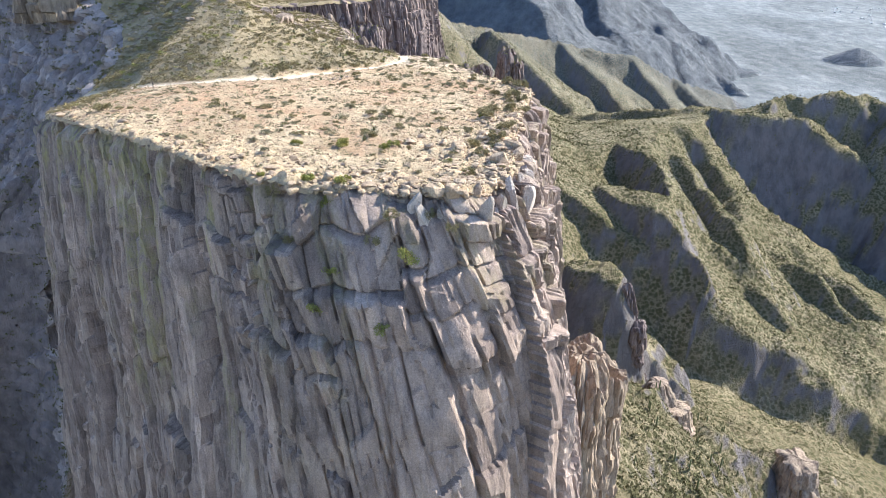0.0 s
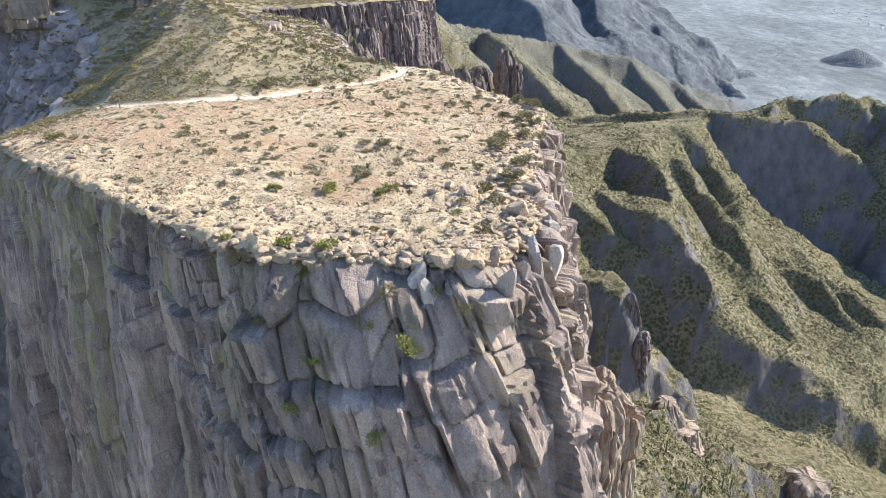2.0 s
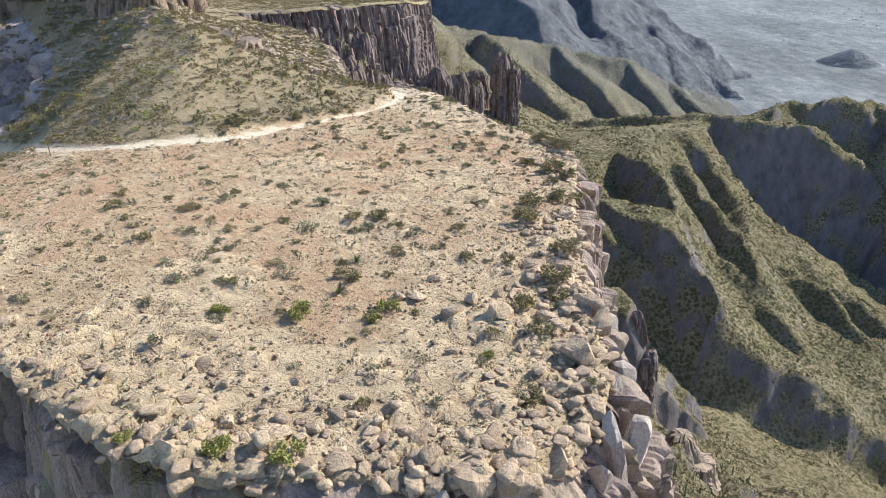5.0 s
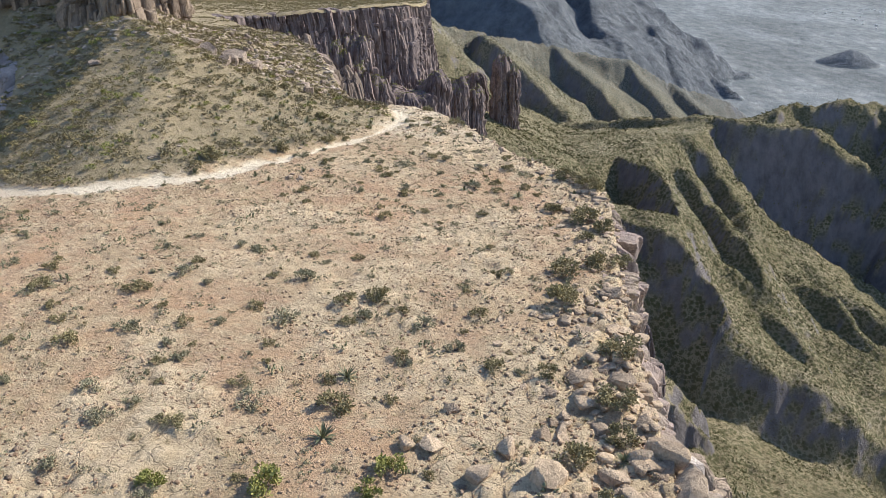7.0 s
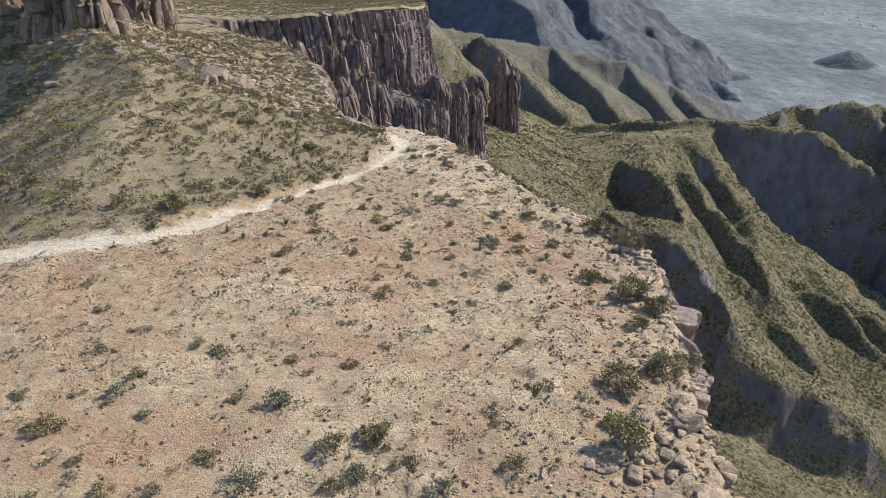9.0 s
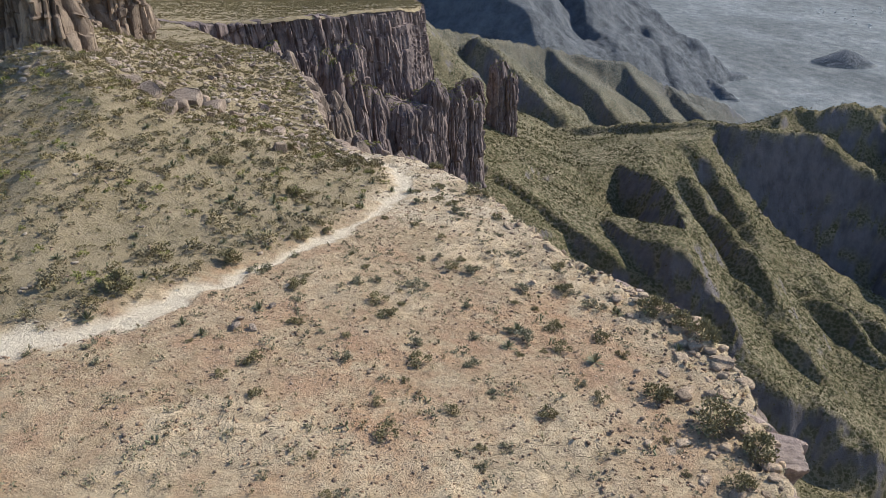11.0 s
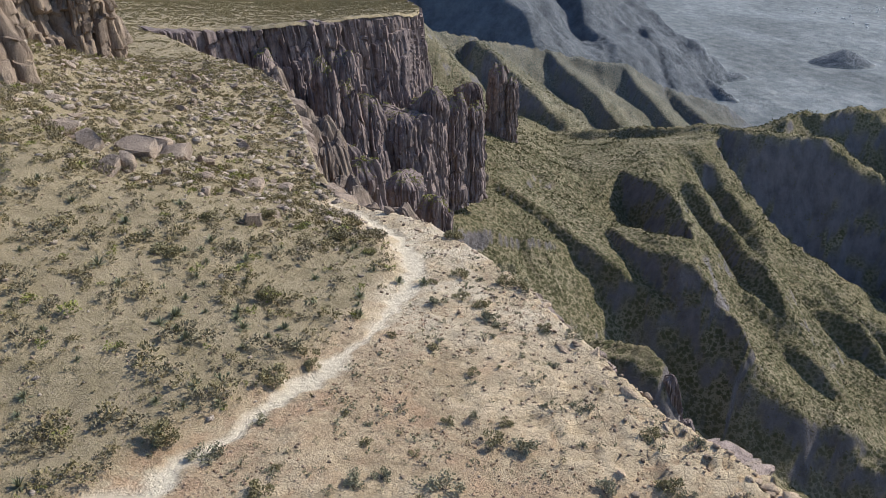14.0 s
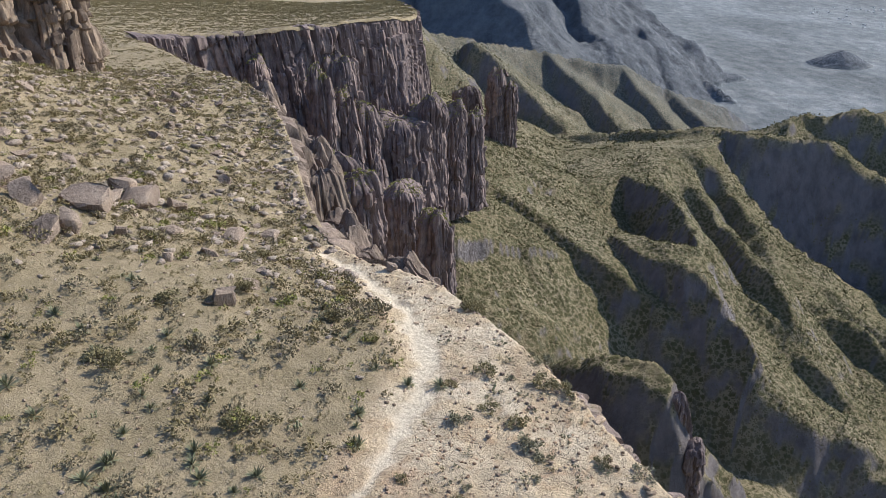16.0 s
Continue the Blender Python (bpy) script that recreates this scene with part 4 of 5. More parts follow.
n_far = Nodes(nt_far)
n_far.link(n_far.ramp(n_far.noise(n_far.coords(), 0.05, 3), (0.3, (0.3, 0.29, 0.27)), (0.7, (0.55, 0.54, 0.5))), b_far.inputs["Base Color"])
HOUSES = (x, y)


# ---- plants ----
def leaf_material(name, a, b, rough=0.75):
    m, nt, bs = material(name)
    n = Nodes(nt)
    info = nt.nodes.new("ShaderNodeObjectInfo")
    geo = nt.nodes.new("ShaderNodeNewGeometry")
    f = n.math("ADD", n.math("MULTIPLY", info.outputs["Random"], 0.5), n.math("MULTIPLY", geo.outputs["Random Per Island"], 0.5))
    n.link(n.mix(f, a, b), bs.inputs["Base Color"])
    bs.inputs["Roughness"].default_value = rough
    bs.inputs["Specular IOR Level"].default_value = 0.1
    return m


OLIVE = leaf_material("olive leaves", (0.185, 0.155, 0.072), (0.33, 0.272, 0.138))
SAGE = leaf_material("grey green leaves", (0.213, 0.194, 0.112), (0.375, 0.325, 0.2))
BRIGHT = leaf_material("yellow green leaves", (0.195, 0.195, 0.052), (0.338, 0.312, 0.0975))
SPIKE = leaf_material("yucca leaves", (0.14, 0.142, 0.075), (0.27, 0.258, 0.15), 0.5)
PAD = leaf_material("cactus pads", (0.16, 0.165, 0.085), (0.28, 0.26, 0.15), 0.6)
HILLGREEN = leaf_material("dull olive leaves", (0.16, 0.128, 0.058), (0.285, 0.228, 0.112))
HILLSAGE = leaf_material("dull sage leaves", (0.19, 0.157, 0.09), (0.33, 0.272, 0.168))
CANYON = leaf_material("canyon scrub leaves", (0.13, 0.118, 0.054), (0.225, 0.2, 0.098))
STRAW = leaf_material("dry grass", (0.30, 0.25, 0.13), (0.42, 0.35, 0.2))
BARK = leaf_material("grey bark", (0.12, 0.095, 0.07), (0.2, 0.16, 0.12))


def leaf_cloud(n, r, h, leaf, seed, lumps=7, droop=0.25, plain=False):
    """Small leaves set in clumps round the ends of branches."""
    g = np.random.default_rng(seed)
    a = g.uniform(0, 2 * math.pi, lumps)
    rad = r * np.sqrt(g.uniform(0.05, 0.75, lumps))
    mid = np.stack([np.cos(a) * rad, np.sin(a) * rad, h * (0.35 + 0.5 * g.random(lumps)) * (1 - droop * rad / r)], 1)
    k = g.integers(0, lumps, n)
    q = g.normal(size=(n, 3))
    q /= np.linalg.norm(q, axis=1)[:, None]
    p = mid[k] + q * (r * 0.42 * g.random(n) ** 0.5)[:, None] * np.array([1, 1, 0.75 * h / r])
    p[:, 2] = np.maximum(p[:, 2], 0.03)
    d = p / np.linalg.norm(p, axis=1)[:, None] + 0.7 * g.normal(size=(n, 3))
    d /= np.linalg.norm(d, axis=1)[:, None]
    s = np.cross(d, g.normal(size=(n, 3)))
    s /= np.linalg.norm(s, axis=1)[:, None]
    l = leaf * g.uniform(0.6, 1.4, n)[:, None]
    if plain:
        v = np.stack([p - s * l * 0.5, p + s * l * 0.5, p + d * l * 1.3], 1).reshape(-1, 3)
        return v, np.arange(3 * n).reshape(-1, 3)
    v = np.stack([p - s * l * 0.3, p + d * l * 0.5 - s * l * 0.45, p + d * l * 1.3, p + d * l * 0.5 + s * l * 0.45], 1).reshape(-1, 3)
    return v, np.arange(4 * n).reshape(-1, 4), mid


def sticks(ends, r0, seed):
    """Thin tapered three-sided branches from the root to the given ends."""
    g = np.random.default_rng(seed)
    vs, fs = [], []
    for e in ends:
        m = e * 0.5 + g.normal(size=3) * 0.08 * np.linalg.norm(e)
        m[2] = abs(m[2])
        for p, q, a, b in ((np.zeros(3), m, r0, r0 * 0.7), (m, e, r0 * 0.7, r0 * 0.3)):
            i = 3 * sum(1 for _ in vs)
            for c, r in ((p, a), (q, b)):
                vs.append(np.stack([c + r * np.array([math.cos(t), math.sin(t), 0]) for t in (0, 2.1, 4.2)]))
            fs += [[i, i + 1, i + 4, i + 3], [i + 1, i + 2, i + 5, i + 4], [i + 2, i, i + 3, i + 5]]
    return np.vstack(vs), np.array(fs)


def blades(n, length, width, seed, lift=(0.15, 1.5), sag=0.15):
    """A rosette of stiff tapering leaves."""
    g = np.random.default_rng(seed)
    vs, fs = [], []
    for i in range(n):
        a, e = g.uniform(0, 2 * math.pi), g.uniform(*lift)
        l = length * g.uniform(0.75, 1.1)
        d = np.array([math.cos(a) * math.cos(e), math.sin(a) * math.cos(e), math.sin(e)])
        s = np.array([-math.sin(a), math.cos(a), 0]) * width
        m, t = d * l * 0.5, d * l - np.array([0, 0, sag * l * math.cos(e)])
        o = d * 0.04
        up = np.array([0, 0, width * 0.6])
        b = len(vs) * 1
        vs += [o - s * 0.6, o + s * 0.6, m - s, m + s, t, m + up * 0]
        fs += [[b, b + 1, b + 3, b + 2], [b + 2, b + 3, b + 4, b + 4]]
    return np.array(vs), fs


def tri_mesh(name, v, fs, mats):
    f = np.array([[q[0], q[1], q[2]] for q in fs] + [[q[0], q[2], q[3]] for q in fs if q[2] != q[3]])
    return mesh(name, v, f, False, mats)


def shrub_kind(name, mat, r, h, n, leaf, seed, label, category, lumps=7):
    """A shrub with its stems and its foliage, off stage until copied."""
    root = new(name)
    v, f, mid = leaf_cloud(n, r, h, leaf, seed, lumps)
    leaves = new("foliage", mesh("foliage", v, f, False, [mat]))
    sv, sf = sticks(mid, 0.02, seed)
    stem = new("stem_cluster", mesh("stem_cluster", sv, sf, False, [BARK]))
    leaves.parent = stem.parent = root
    return tagged(root, label, category)


def yucca_kind(seed, n=46, length=0.55):
    root = new("yucca")
    v, fs = blades(n, length, 0.03, seed)
    tri = new("leaf_rosette", tri_mesh("leaf_rosette", v, fs, [SPIKE]))
    v, fs = blades(16, length * 0.8, 0.028, seed + 1, (-0.05, 0.25), 0.1)
    dead = tagged(new("dry_leaf_skirt", tri_mesh("dry_leaf_skirt", v, fs, [STRAW])), "dry straw coloured lower leaves")
    tri.parent = dead.parent = root
    return tagged(root, "spiky green yucca rosette with dry lower leaves", "yucca", "yuccas")


def pad_mesh(l):
    """One thick oval pad, standing on its narrow end."""
    ring = [(0.15, 0.0), (0.42, 0.6), (0.47, 1.15), (0.25, 1.65), (-0.25, 1.65), (-0.47, 1.15), (-0.42, 0.6), (-0.15, 0.0)]
    v = [(l * u * 0.9, 0.02 * k, l * w) for k in (-1, 1) for u, w in ring]
    f = [[0, 1, 6, 7], [1, 2, 5, 6], [2, 3, 4, 5], [15, 14, 9, 8], [14, 13, 10, 9], [13, 12, 11, 10]] + [[q, 8 + q, 8 + (q + 1) % 8, (q + 1) % 8] for q in range(8)]
    return mesh("pad", np.array(v), np.array(f), False, [PAD])


PADS = [pad_mesh(l) for l in (0.12, 0.15, 0.18)]


def pear_kind(seed, n=11):
    """A low prickly pear: oval pads standing on one another."""
    g = np.random.default_rng(seed)
    root = new("prickly_pear")
    at = []
    for i in range(n):
        c = Vector((*(g.normal(size=2) * 0.22), -0.02)) if i < 6 else at[g.integers(6)]
        m = Matrix.Translation(c) @ pose(0, 0, 0, g.uniform(-50, 50), 0, g.uniform(0, 360))
        pad = new("pad", PADS[g.integers(3)])
        pad.parent = root
        pad.matrix_local = m
        at.append(m @ Vector((0, 0, 0.22)))
    return tagged(root, "low clump of prickly pear cactus pads", "cactus", "prickly pears")


def plant(kinds, places, rng, group, sheet="mesa_top", sink=0.02):
    """Copies of the kinds at places (x, y, size); the first copies are the kinds themselves."""
    made = []
    for k, (x, y, sz) in enumerate(places):
        src = kinds[k % len(kinds)]
        m = pose(x, y, ground_at(x, y, sheet)[0] - sink, rng.uniform(-5, 5), rng.uniform(-5, 5), rng.uniform(0, 360))
        if k < len(kinds):
            ob = src
            ob.matrix_world = m
        else:
            ob = copy_thing(src, m)
        made.append((ob, sz))
        ob["group"] = group
    for ob, sz in made:
        ob.scale = (sz, sz, sz * rng.uniform(0.85, 1.1))


rng = np.random.default_rng(11)
LOW = [(-21.4, 65.9), (-14.7, 65.8), (-10.5, 62.5), (-8.7, 65.4), (-6.5, 63.0), (-9.0, 61.3), (-17.1, 58.5), (-14.6, 55.4), (-13.1, 57.3), (-12.4, 57.8), (-9.6, 56.1), (-8.9, 54.8),
       (-11.0, 53.1), (-2.8, 60.9), (-3.7, 58.2), (-13.8, 53.3), (-20.8, 63.7), (-15.4, 60.1), (-16.6, 63.7), (-11.9, 69.3), (-5.0, 63.8), (-5.5, 61.6), (-0.3, 62.4), (-0.7, 65.5), (1.0, 67.2), (-1.5, 59.1), (0, 57.6)]
LOW += [(-7.5, 89.1), (-6.4, 86.8), (-4.4, 88.8), (-11.3, 80.7), (-7.7, 80.8), (-5.8, 85.3), (-4.4, 82.4), (-4.2, 80.8), (-13.2, 90.5), (-10.8, 88.4), (-11.8, 92.7), (2.4, 84.4), (0.7, 83.1), (2.4, 82.3), (4.9, 86.8),
        (7.7, 85.9), (9.3, 83.6), (4.5, 83.4), (-1.2, 91.2), (-2.4, 91.5), (1.6, 93.8), (3.8, 88.8), (5.6, 91.3), (4.0, 91.9), (1.3, 88.7), (-2.8, 107.8), (0.2, 108.9), (0.6, 106.0), (-4.2, 103.9), (-1.8, 103.5), (-1.5, 102.3), (-3.0, 104.6), (2.6, 100.3), (1.2, 101.1), (-1.0, 101.5), (-6.2, 61.2), (-11.8, 69.3), (-5.4, 75.5),
       (-17.0, 69.1), (-16.2, 63.7)]
low_kinds = [shrub_kind("low_shrub", SAGE if i % 2 else OLIVE, 0.48, 0.36, 560, 0.055, 700 + i, "low grey green desert shrub on dry gravel", "shrub", 9) for i in range(6)]
x, y = scatter(rng, 900, -36, 10, 43, 110)
d, dt = rim_inside(x, y), line_dist(x, y, foot_line)[0]
ok = (d > 0.5) & (dt > 0.9)
extra = list(zip(x[ok], y[ok]))[:200]
plant(low_kinds, [(a, b, rng.uniform(0.8, 1.3)) for a, b in LOW] + [(a, b, rng.uniform(0.4, 0.85)) for a, b in extra], rng, "low shrubs")
BIG = [(-18.8, 104.3, 1.25), (-13.1, 102.2, 1.0), (-18.1, 110.1, 1.05), (-15.4, 113.8, 0.9), (-16.2, 122.0, 0.8), (-8.3, 109.9, 0.7), (-10.6, 111.9, 0.8), (-2.8, 115.3, 1.1), (-0.1, 106.8, 0.9), (-11.7, 95.5, 1.1), (-10.2, 96.9, 0.6),
       (5.4, 58.9, 1.3), (4.3, 55.3, 1.1), (4.0, 53.0, 0.9), (2.2, 51.9, 1.0), (2.1, 57.0, 0.7), (-5.9, 54.6, 1.0), (-19.3, 86.4, 1.3), (-15.0, 91.1, 1.0), (-31, 63.6, 1.3), (1.6, 44.8, 0.8), (2.8, 49.5, 0.9), (6.9, 73, 0.8), (7.4, 76.4, 1.5), (4.8, 67.9, 1.3), (8.3, 74.9, 1.1), (6.8, 68.9, 1.2),
       (3.9, 63.8, 1.3), (8.3, 69.5, 1.0), (5.8, 78.6, 1.0), (7.8, 86.2, 1.3), (9.4, 83.3, 1.2), (8.9, 85.1, 1.1)]
big_kinds = [shrub_kind("creosote_bush", OLIVE, 0.6, 0.72, 1100, 0.07, 720 + i, "rounded olive green creosote bush casting a shadow", "bush", 12) for i in range(4)]
plant(big_kinds, BIG, rng, "creosote bushes")
yellow_kinds = [shrub_kind("yellow_bush", BRIGHT, 0.46, 0.58, 900, 0.065, 740 + i, "bright yellow green rounded bush near the rim", "bush", 10) for i in range(3)]
plant(yellow_kinds, [(-8.3, 41.2, 1.0), (-6.1, 40.9, 1.1), (-10.8, 50.5, 0.9), (-7.5, 50.3, 1.2), (-3.7, 51.3, 1.0), (3.8, 64.9, 0.9), (-11.3, 41.6, 0.6), (-4.3, 50.2, 0.8), (0.3, 47.6, 0.7)], rng, "yellow bushes")
YUCCA = [(-16.9, 100.9), (-17.4, 98.5), (-16.4, 102.3), (-14.5, 103.3), (-13.8, 99.2), (-11.9, 99.6), (-16.5, 98.2), (-8.6, 104.0), (-8.4, 102.0), (-6.5, 106.6), (-8.0, 107.5), (-16.9, 103.0), (-21.4, 102.1), (-20.0, 101.0), (-9.5, 109.9), (-15.0, 105.7),
         (-20.5, 106.4), (-21.9, 107.2), (-5.0, 106.5), (-17.0, 99.4), (-12.2, 85.5), (-14.2, 82.7), (-15.4, 83.7), (-19.9, 83.9), (6.1, 86.4), (8.0, 82.6), (-0.1, 82.4), (0.5, 83.9), (3.7, 81.2), (-6.1, 52.9), (-5.7, 56.7), (3.8, 51.9)]
x, y = scatter(rng, 300, -34, -8, 84, 116)
ok = line_dist(x, y, foot_line)[0] < -1.0
plant([yucca_kind(760 + 2 * i) for i in range(4)], [(a, b, rng.uniform(0.75, 1.15)) for a, b in YUCCA] + [(a, b, rng.uniform(0.5, 1.0)) for a, b in list(zip(x[ok], y[ok]))[:80]], rng, "yuccas")
x, y = scatter(rng, 600, -30, 9, 44, 112)
ok = (rim_inside(x, y) > 0.8) & (np.abs(line_dist(x, y, foot_line)[0]) > 1.0)
plant([pear_kind(780 + i) for i in range(4)], [(a, b, rng.uniform(0.5, 0.8)) for a, b in list(zip(x[ok], y[ok]))[:30]], rng, "prickly pears")


def join(templates, x, y, z, size, rng, squash=(0.85, 1.15)):
    """Many turned and scaled copies of a few shapes in one mesh."""
    vs, fs, n = [], [], 0
    pick = rng.integers(0, len(templates), len(x))
    for t, (tv, tf) in enumerate(templates):
        w = np.where(pick == t)[0]
        if not len(w):
            continue
        a = rng.uniform(0, 2 * math.pi, len(w))
        c, s = np.cos(a)[:, None], np.sin(a)[:, None]
        k = size[w][:, None]
        h = k * rng.uniform(*squash, len(w))[:, None]
        v = np.stack([x[w][:, None] + k * (tv[None, :, 0] * c - tv[None, :, 1] * s), y[w][:, None] + k * (tv[None, :, 0] * s + tv[None, :, 1] * c), z[w][:, None] + h * tv[None, :, 2]], -1)
        fs.append((tf[None] + (n + np.arange(len(w)) * len(tv))[:, None, None]).reshape(-1, tf.shape[1]))
        vs.append(v.reshape(-1, 3))
        n += len(w) * len(tv)
    return np.vstack(vs), np.vstack(fs)


def stuff(name, templates, x, y, z, size, rng, mat, label, category, smooth=False, squash=(0.85, 1.15)):
    v, f = join(templates, x, y, z, size, rng, squash)
    return tagged(new(name, mesh(name, v, f, smooth, [mat])), label, category, kind="stuff")


# scrub on the hill beyond the trail
rng = np.random.default_rng(21)
x, y = scatter(rng, 22800, -60, -6, 70, 204)
dt, d = line_dist(x, y, foot_line)[0], rim_inside(x, y)
dens = 0.42 + 0.58 * step(-0.3, 0.4, fbm(x / 3, y / 3, 3, 801))
ok = ((dt < -1.1) | (y > 128) | ((x < -36) & (dt > 0.9) & (rng.random(len(x)) < 0.8))) & (d > 0.3) & (rng.random(len(x)) < dens * np.where(y > 140, 0.75, np.where(y > 112, 0.85, 0.72)))
x, y = x[ok], y[ok]
size = 0.24 + 0.72 * rng.random(len(x)) ** 2.5
half = rng.random(len(x))
for nm, mat, w, lab in (("hill_scrub", HILLGREEN, half < 0.5, "dense low olive scrub on the hillside"), ("sage_scrub", HILLSAGE, (half >= 0.5) & (half < 0.92), "grey green scrub on the hillside"), ("green_scrub", BRIGHT, half >= 0.92, "yellow green scrub on the hillside")):
    stuff(nm, [leaf_cloud(105, 0.62, 0.7, 0.12, 810 + i, 9, plain=True) for i in range(6)], x[w], y[w], ground_at(x[w], y[w]), size[w], rng, mat, lab, "scrub")
# small plants and dry grass on the mesa
x, y = scatter(rng, 5200, -45, 10, 41, 112)
dt, d = line_dist(x, y, foot_line)[0], rim_inside(x, y)
ok = (dt > 0.8) & (d > 0.15)
x, y, d = x[ok], y[ok], d[ok]
size = 0.12 + 0.30 * rng.random(len(x)) ** 2
w = rng.random(len(x)) < 0.6
stuff("mesa_scrub", [leaf_cloud(50, 0.8, 0.5, 0.17, 830 + i, 5, plain=True) for i in range(6)], x[w], y[w], ground_at(x[w], y[w]), size[w], rng, SAGE, "small scattered grey green plants on gravel", "scrub")
tuft = [tri for tri in (blades(14, 0.9, 0.035, 840 + i, (0.5, 1.4), 0.3) for i in range(4))]
tuft = [(v, np.array([[q[0], q[1], q[3]] for q in fs] + [[q[0], q[3], q[2]] for q in fs if q[2] != q[3]])) for v, fs in tuft]
w = ~w
stuff("dry_grass", tuft, x[w], y[w], ground_at(x[w], y[w]), size[w] * 1.1, rng, STRAW, "dry straw coloured grass tufts on the mesa", "grass")
# loose stones
x, y = scatter(rng, 26000, -45, 10.5, 39.8, 128)
dt, d = line_dist(x, y, foot_line)[0], rim_inside(x, y)
p = 0.35 + 0.4 * np.exp(-np.maximum(d, 0) / 4) * (x > -12) + 0.15 * (y < 52)
ok = (d > 0) & (np.abs(dt) > 0.6) & (rng.random(len(x)) < p)
x, y, d = x[ok], y[ok], d[ok]
size = 0.035 + 0.11 * rng.random(len(x)) ** 3 + 0.22 * rng.random(len(x)) ** 5 * np.exp(-np.maximum(d, 0) / 5)
stuff("loose_stones", [(rock_shape(ICO1, 850 + i, (1, 0.8, 0.6), 6, 0.0), ICO1[1]) for i in range(6)], x, y, ground_at(x, y) + 0.2 * size, size, rng, STONE, "loose tan and brown stones on the mesa", "stones")

x, y = scatter(rng, 34000, -42, 10.5, 40, 104)
ok = (line_dist(x, y, foot_line)[0] > 0.7) & (rim_inside(x, y) > 0) & (fbm(x / 4, y / 4, 3, 884) + 0.35 * rng.random(len(x)) > 0.02)
x, y = x[ok], y[ok]
stuff("gravel", [(rock_shape(ICO1, 870 + i, (1.2, 0.9, 0.5), 4, 0.0), ICO1[1]) for i in range(6)], x, y, ground_at(x, y) + 0.01, 0.03 + 0.07 * rng.random(len(x)) ** 2.5, rng, CHIPS, "orange brown gravel chips scattered over the mesa", "gravel")

# small blocks broken from the rim
x, y = scatter(rng, 60000, -44, 11, 39.6, 120)
d = rim_inside(x, y)
p = np.exp(-np.maximum(d - 1.2, 0) / 1.8) * np.where(x > -10, 1.0, 0.14) * np.where(y > 90, 0.06, np.where(y > 66, 0.4, 1.0)) + 0.10 * (y < 52) * (x > -14) * np.exp(-np.maximum(d - 2, 0) / 6)
ok = (d > -0.2) & (rng.random(len(x)) < p * 0.5)
x, y = x[ok], y[ok]
size = 0.09 + 0.42 * rng.random(len(x)) ** 2.4 * np.exp(-np.maximum(d[ok] - 2.5, 0) / 4)
stuff("rim_rubble", [(rock_shape(ICO2, 890 + i, (1, 0.85, 0.65), 6, 0.03), ICO2[1]) for i in range(8)], x, y, ground_at(x, y) + 0.1 * size, size, rng, RIMROCK, "small tan blocks of rock strewn along the rim", "stones", squash=(0.55, 0.95))
x, y = scatter(rng, 24000, -60, -8, 80, 204)
ok = ((line_dist(x, y, foot_line)[0] < -0.6) | (y > 128)) & (rim_inside(x, y) > 0.3) & (rng.random(len(x)) < 0.10 + 0.36 * step(104, 130, y))
x, y = x[ok], y[ok]
size = 0.06 + 0.22 * rng.random(len(x)) ** 3.5 + 0.62 * step(104, 122, y) * rng.random(len(x)) ** 3.6
stuff("hill_stones", [(rock_shape(ICO1, 900 + i, (1.4, 0.9, 0.45), 16, 0.0), ICO1[1]) for i in range(6)], x, y, ground_at(x, y) + 0.15 * size, size, rng, GREYROCK, "angular grey stones on the hillside", "stones")
x, y = scatter(rng, 5000, -44, -8, 80, 138)
ok = (line_dist(x, y, foot_line)[0] < -0.8) & (rim_inside(x, y) > 0.3)
x, y = x[ok], y[ok]
stuff("hill_grass", tuft, x, y, ground_at(x, y), 0.12 + 0.2 * rng.random(len(x)), rng, STRAW, "dry pale grass between the hillside scrub", "grass")

# scrub on the plateau behind
x, y = scatter(rng, 42000, -190, 4, 204, 600)
ok = rim_inside(x, y) > 0.15
x, y = x[ok], y[ok]
stuff("plateau_scrub", [leaf_cloud(26, 0.8, 0.6, 0.26, 860 + i, 5, plain=True) for i in range(4)], x, y, ground_at(x, y, "plateau"), (0.3 + 0.7 * rng.random(len(x)) ** 2.5) * np.clip(y / 340, 0.7, 1.5), rng, HILLGREEN, "olive scrub on the plateau", "scrub")
# scrub on the ledges of the buttresses
top = np.vstack(TOPS[8:24])
top = top[rng.permutation(len(top))[:2600]]
stuff("ledge_scrub", [leaf_cloud(26, 0.8, 0.5, 0.24, 865 + i, 5, plain=True) for i in range(4)], top[:, 0], top[:, 1], top[:, 2] - 0.1, 0.4 + 0.6 * rng.random(len(top)), rng, BRIGHT, "yellow green scrub on the ledges of the cliffs", "scrub")
# scrub on the shaded flank
spots = np.zeros(3 * len(flank.data.vertices), np.float32)
flank.data.vertices.foreach_get("co", spots)
spots = spots.reshape(-1, 3)
spots = spots[spots[:, 1] > 70]
spots = spots[rng.permutation(len(spots))[:14000]]
stuff("flank_scrub", [leaf_cloud(24, 0.8, 0.7, 0.24, 868 + i, 5, plain=True) for i in range(4)], spots[:, 0], spots[:, 1], spots[:, 2] - 0.15, 0.3 + 0.8 * rng.random(len(spots)) ** 2, rng, CANYON, "dark scrub clinging to the shaded rocky flank", "scrub")
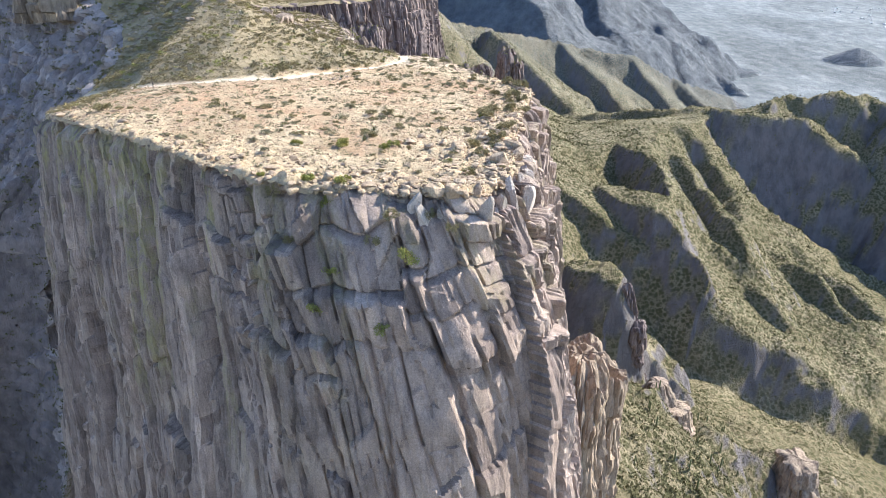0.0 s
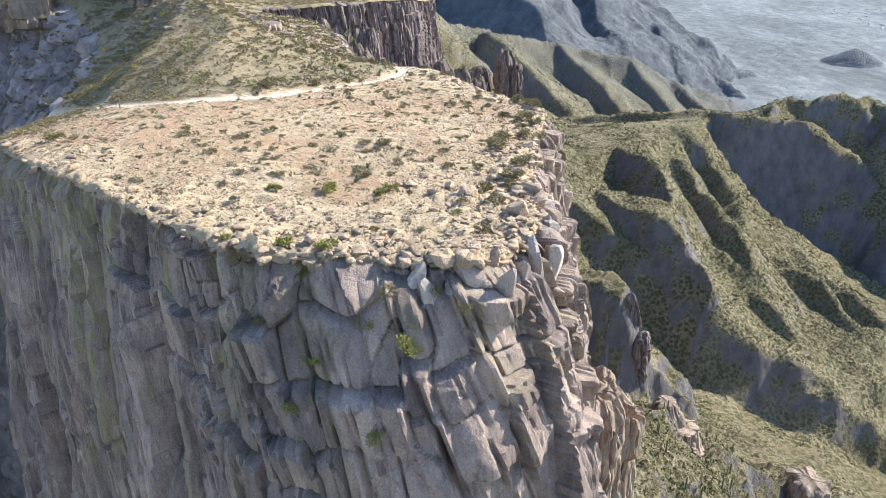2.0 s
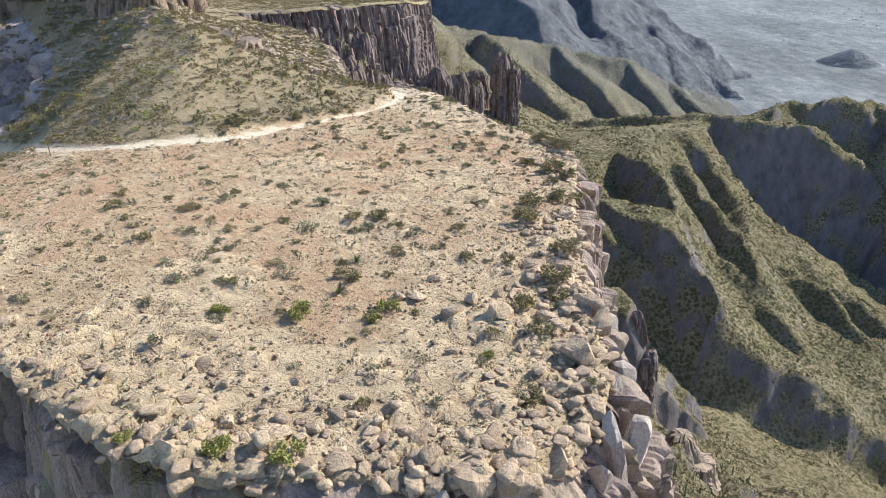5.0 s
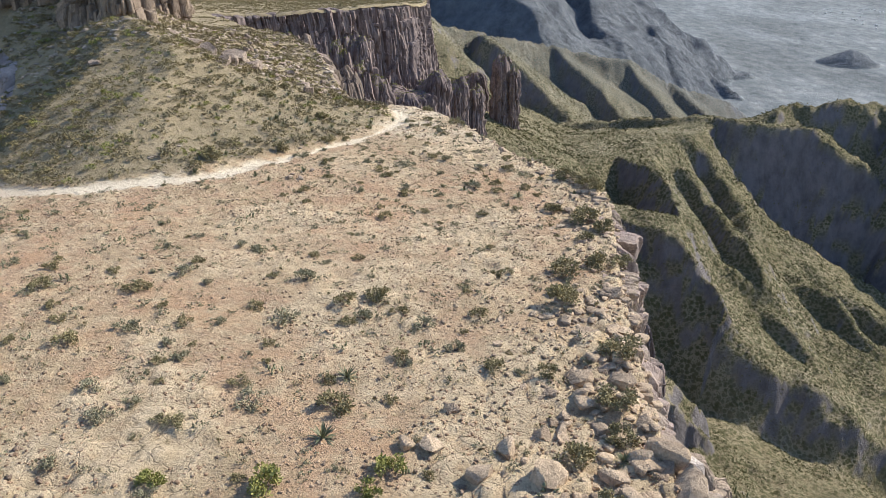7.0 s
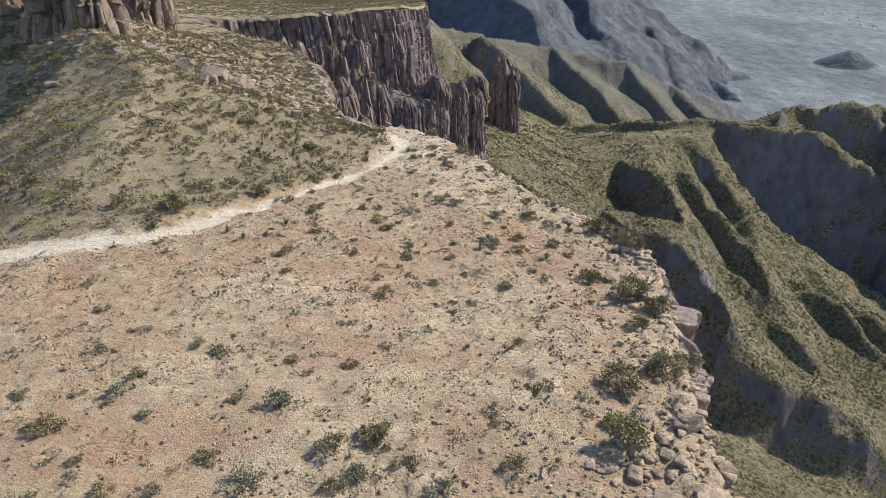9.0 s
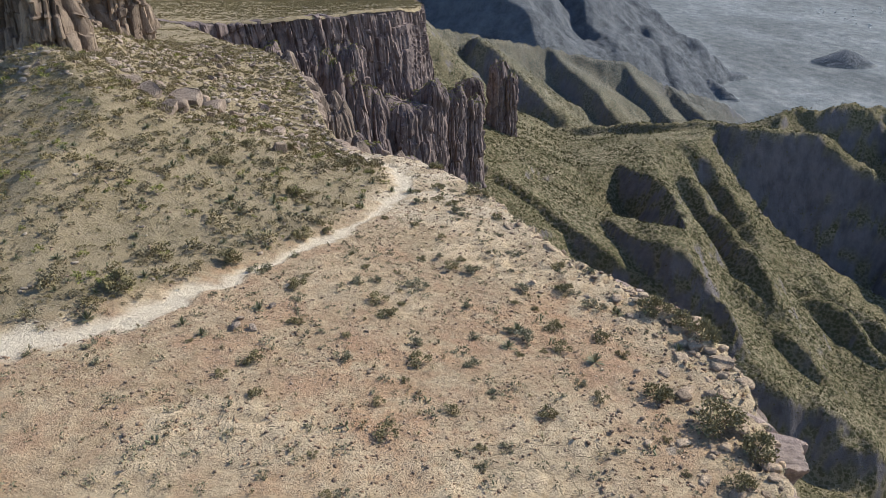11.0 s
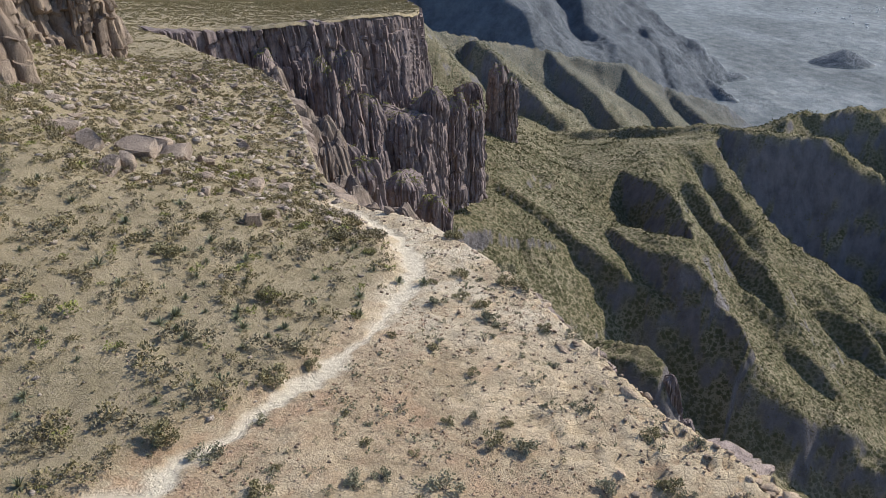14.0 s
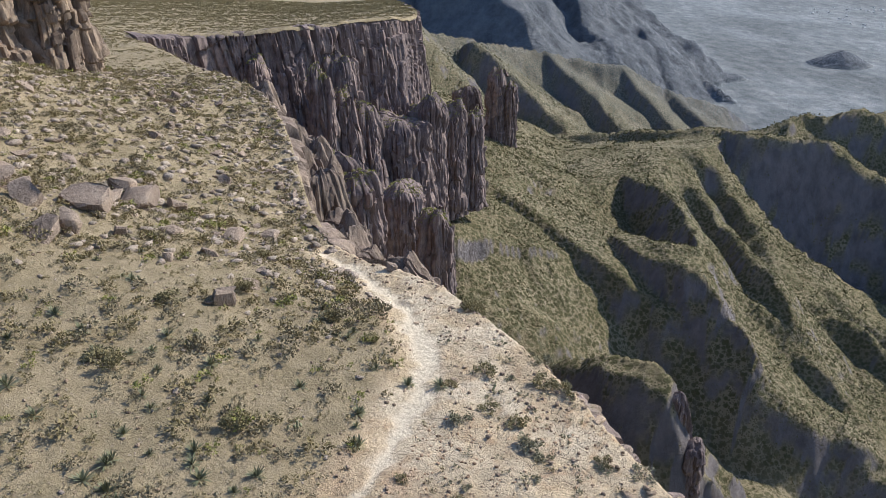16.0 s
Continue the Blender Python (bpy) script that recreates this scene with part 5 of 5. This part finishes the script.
# scrub on the canyon slopes
n = 170000
r = np.exp(rng.uniform(math.log(110), math.log(900), n))
a = np.radians(rng.uniform(-6, 36, n))
x, y = r * np.sin(a) + 10, r * np.cos(a)
z, plain = low_height(x, y)
zx, zy = low_height(x + 2, y)[0], low_height(x, y + 2)[0]
steep = np.hypot(zx - z, zy - z) / 2
dens = step(-0.5, 0.3, fbm(x / 25, y / 25, 3, 871))
ok = (rng.random(n) < 1.2 - 0.5 * steep) & (rng.random(n) < dens) & (rim_inside(x, y) < -6)
x, y, z = x[ok], y[ok], z[ok]
size = (0.22 + 0.5 * rng.random(len(x)) ** 2.2) * np.clip(np.hypot(x, y) / 350, 0.75, 1.8)
stuff("canyon_scrub", [leaf_cloud(5, 0.8, 0.8, 0.85, 880 + i, 3, plain=True) for i in range(6)], x, y, z - 0.1, size, rng, CANYON, "dark olive scrub dotted over the canyon slopes", "scrub")

stuff("far_settlement", [(box, sides)], HOUSES[0], HOUSES[1], low_height(*HOUSES)[0], np.random.default_rng(6).uniform(2.2, 4.5, 170), np.random.default_rng(6), FAR_WALLS, "tiny pale houses of a settlement on the distant plain", "houses")

# a thin marker post by the trail
bm = bmesh.new()
bmesh.ops.create_cone(bm, cap_ends=True, segments=8, radius1=0.04, radius2=0.03, depth=1.5, matrix=pose(0, 0, 0.72))
bmesh.ops.create_cone(bm, cap_ends=True, segments=8, radius1=0.05, radius2=0.045, depth=0.08, matrix=pose(0, 0, 1.42))
me = bpy.data.meshes.new("marker_post")
bm.to_mesh(me)
bm.free()
me.materials.append(BARK)
post = new("marker_post", me)
post.location = (-32.2, 78.6, ground_at(-32.2, 78.6)[0])
tagged(post, "thin weathered wooden marker post beside the trail", "post")


# ---- tall cacti on the slope under the mesa ----
CACTUS = leaf_material("cactus skin", (0.13, 0.15, 0.075), (0.2, 0.21, 0.11), 0.7)


def ribbed_tube(path, r, sides=10):
    """A ribbed stem along a path, closed by a rounded tip."""
    path = np.array(path, float)
    tang = np.gradient(path, axis=0)
    tang /= np.linalg.norm(tang, axis=1)[:, None]
    side = np.array([0.0, 1.0, 0.0])
    vs = []
    for k, (p, t) in enumerate(zip(path, tang)):
        b = np.cross(t, side)
        b /= np.linalg.norm(b)
        n = np.cross(b, t)
        q = k / (len(path) - 1)
        rad = r * (1.0 if q < 0.85 else math.sqrt(max(0.02, 1 - ((q - 0.85) / 0.15) ** 2)))
        for i in range(2 * sides):
            a = math.pi * i / sides
            rr = rad * (1.0 if i % 2 else 0.82)
            vs.append(p + rr * (math.cos(a) * b + math.sin(a) * n))
    m = 2 * sides
    fs = [[k * m + i, k * m + (i + 1) % m, (k + 1) * m + (i + 1) % m, (k + 1) * m + i] for k in range(len(path) - 1) for i in range(m)]
    return np.array(vs), np.array(fs)


def cactus_kind(seed, arms):
    g = np.random.default_rng(seed)
    root = new("saguaro_cactus")
    h = 3.6
    v, f = ribbed_tube([(0, 0, z) for z in np.linspace(-0.3, h, 9)], 0.2)
    new("trunk", mesh("trunk", v, f, True, [CACTUS])).parent = root
    for k in range(arms):
        a, z, top = g.uniform(0, 2 * math.pi), g.uniform(1.2, 1.9), g.uniform(0.7, 1.3)
        path = [(0.15, 0, z), (0.4, 0, z + 0.02), (0.55, 0, z + 0.15), (0.6, 0, z + 0.4), (0.6, 0, z + 0.4 + top * 0.5), (0.6, 0, z + 0.4 + top)]
        v, f = ribbed_tube(path, 0.13, 8)
        arm = new("arm", mesh("arm", v, f, True, [CACTUS]))
        arm.parent = root
        arm.matrix_local = pose(0, 0, 0, 0, 0, math.degrees(a))
    return tagged(root, "tall green columnar cactus standing on the scrubby slope", "cactus", "tall cacti")


rng = np.random.default_rng(91)
kinds = [cactus_kind(920 + i, i % 3) for i in range(4)]
x, y = rng.uniform(40, 96, 34), rng.uniform(122, 200, 34)
z = low_height(x, y)[0]
for k in range(34):
    m = pose(x[k], y[k], z[k] - 0.1, 0, 0, rng.uniform(0, 360))
    ob = kinds[k] if k < 4 else copy_thing(kinds[k % 4], m)
    ob.matrix_world = m
    size = rng.uniform(0.7, 1.15)
    ob.scale = (size, size, size)

# shrubs rooted in cracks of the front cliff
wall = bpy.data.objects["cliff_mesa"].data
spots = np.zeros(3 * len(wall.vertices), np.float32)
wall.vertices.foreach_get("co", spots)
spots = spots.reshape(-1, 3)


def on_wall(x, z):
    """The point of the front wall nearest to a place across it and a height."""
    front = np.where(spots[:, 1] < 52, 0, 1e3)
    return spots[np.argmin((spots[:, 0] - x) ** 2 + (spots[:, 2] - z) ** 2 + front)]


cliff_kinds = [shrub_kind("cliff_shrub", OLIVE if i else BRIGHT, 0.5, 0.6, 700, 0.065, 940 + i, "green shrub rooted in a crack of the grey cliff", "shrub", 9) for i in range(3)]
for k, (a, b, sz) in enumerate([(-2.1, -1.4, 1.3), (-4.2, -0.6, 1.0), (-3.0, 0.9, 0.9), (-6.6, -2.6, 1.1), (-9.4, -1.0, 0.8), (-10.6, 1.4, 0.9), (-8.0, -4.6, 1.1), (-5.3, -6.0, 1.2), (-12.4, 0.8, 0.7), (-3.6, -5.0, 0.9), (0.6, 0.2, 0.8), (-14.0, -3.0, 0.7), (-7.2, 1.0, 0.9), (-1.0, 0.6, 0.9)]):
    p = on_wall(a, b)
    m = pose(float(p[0]), float(p[1]) - 0.02, float(p[2]) - 0.12, 18, 0, rng.uniform(0, 360))
    ob = cliff_kinds[k] if k < 3 else copy_thing(cliff_kinds[k % 3], m)
    ob.matrix_world = m
    ob["group"] = "cliff shrubs"
    ob.scale = (sz, sz, sz)
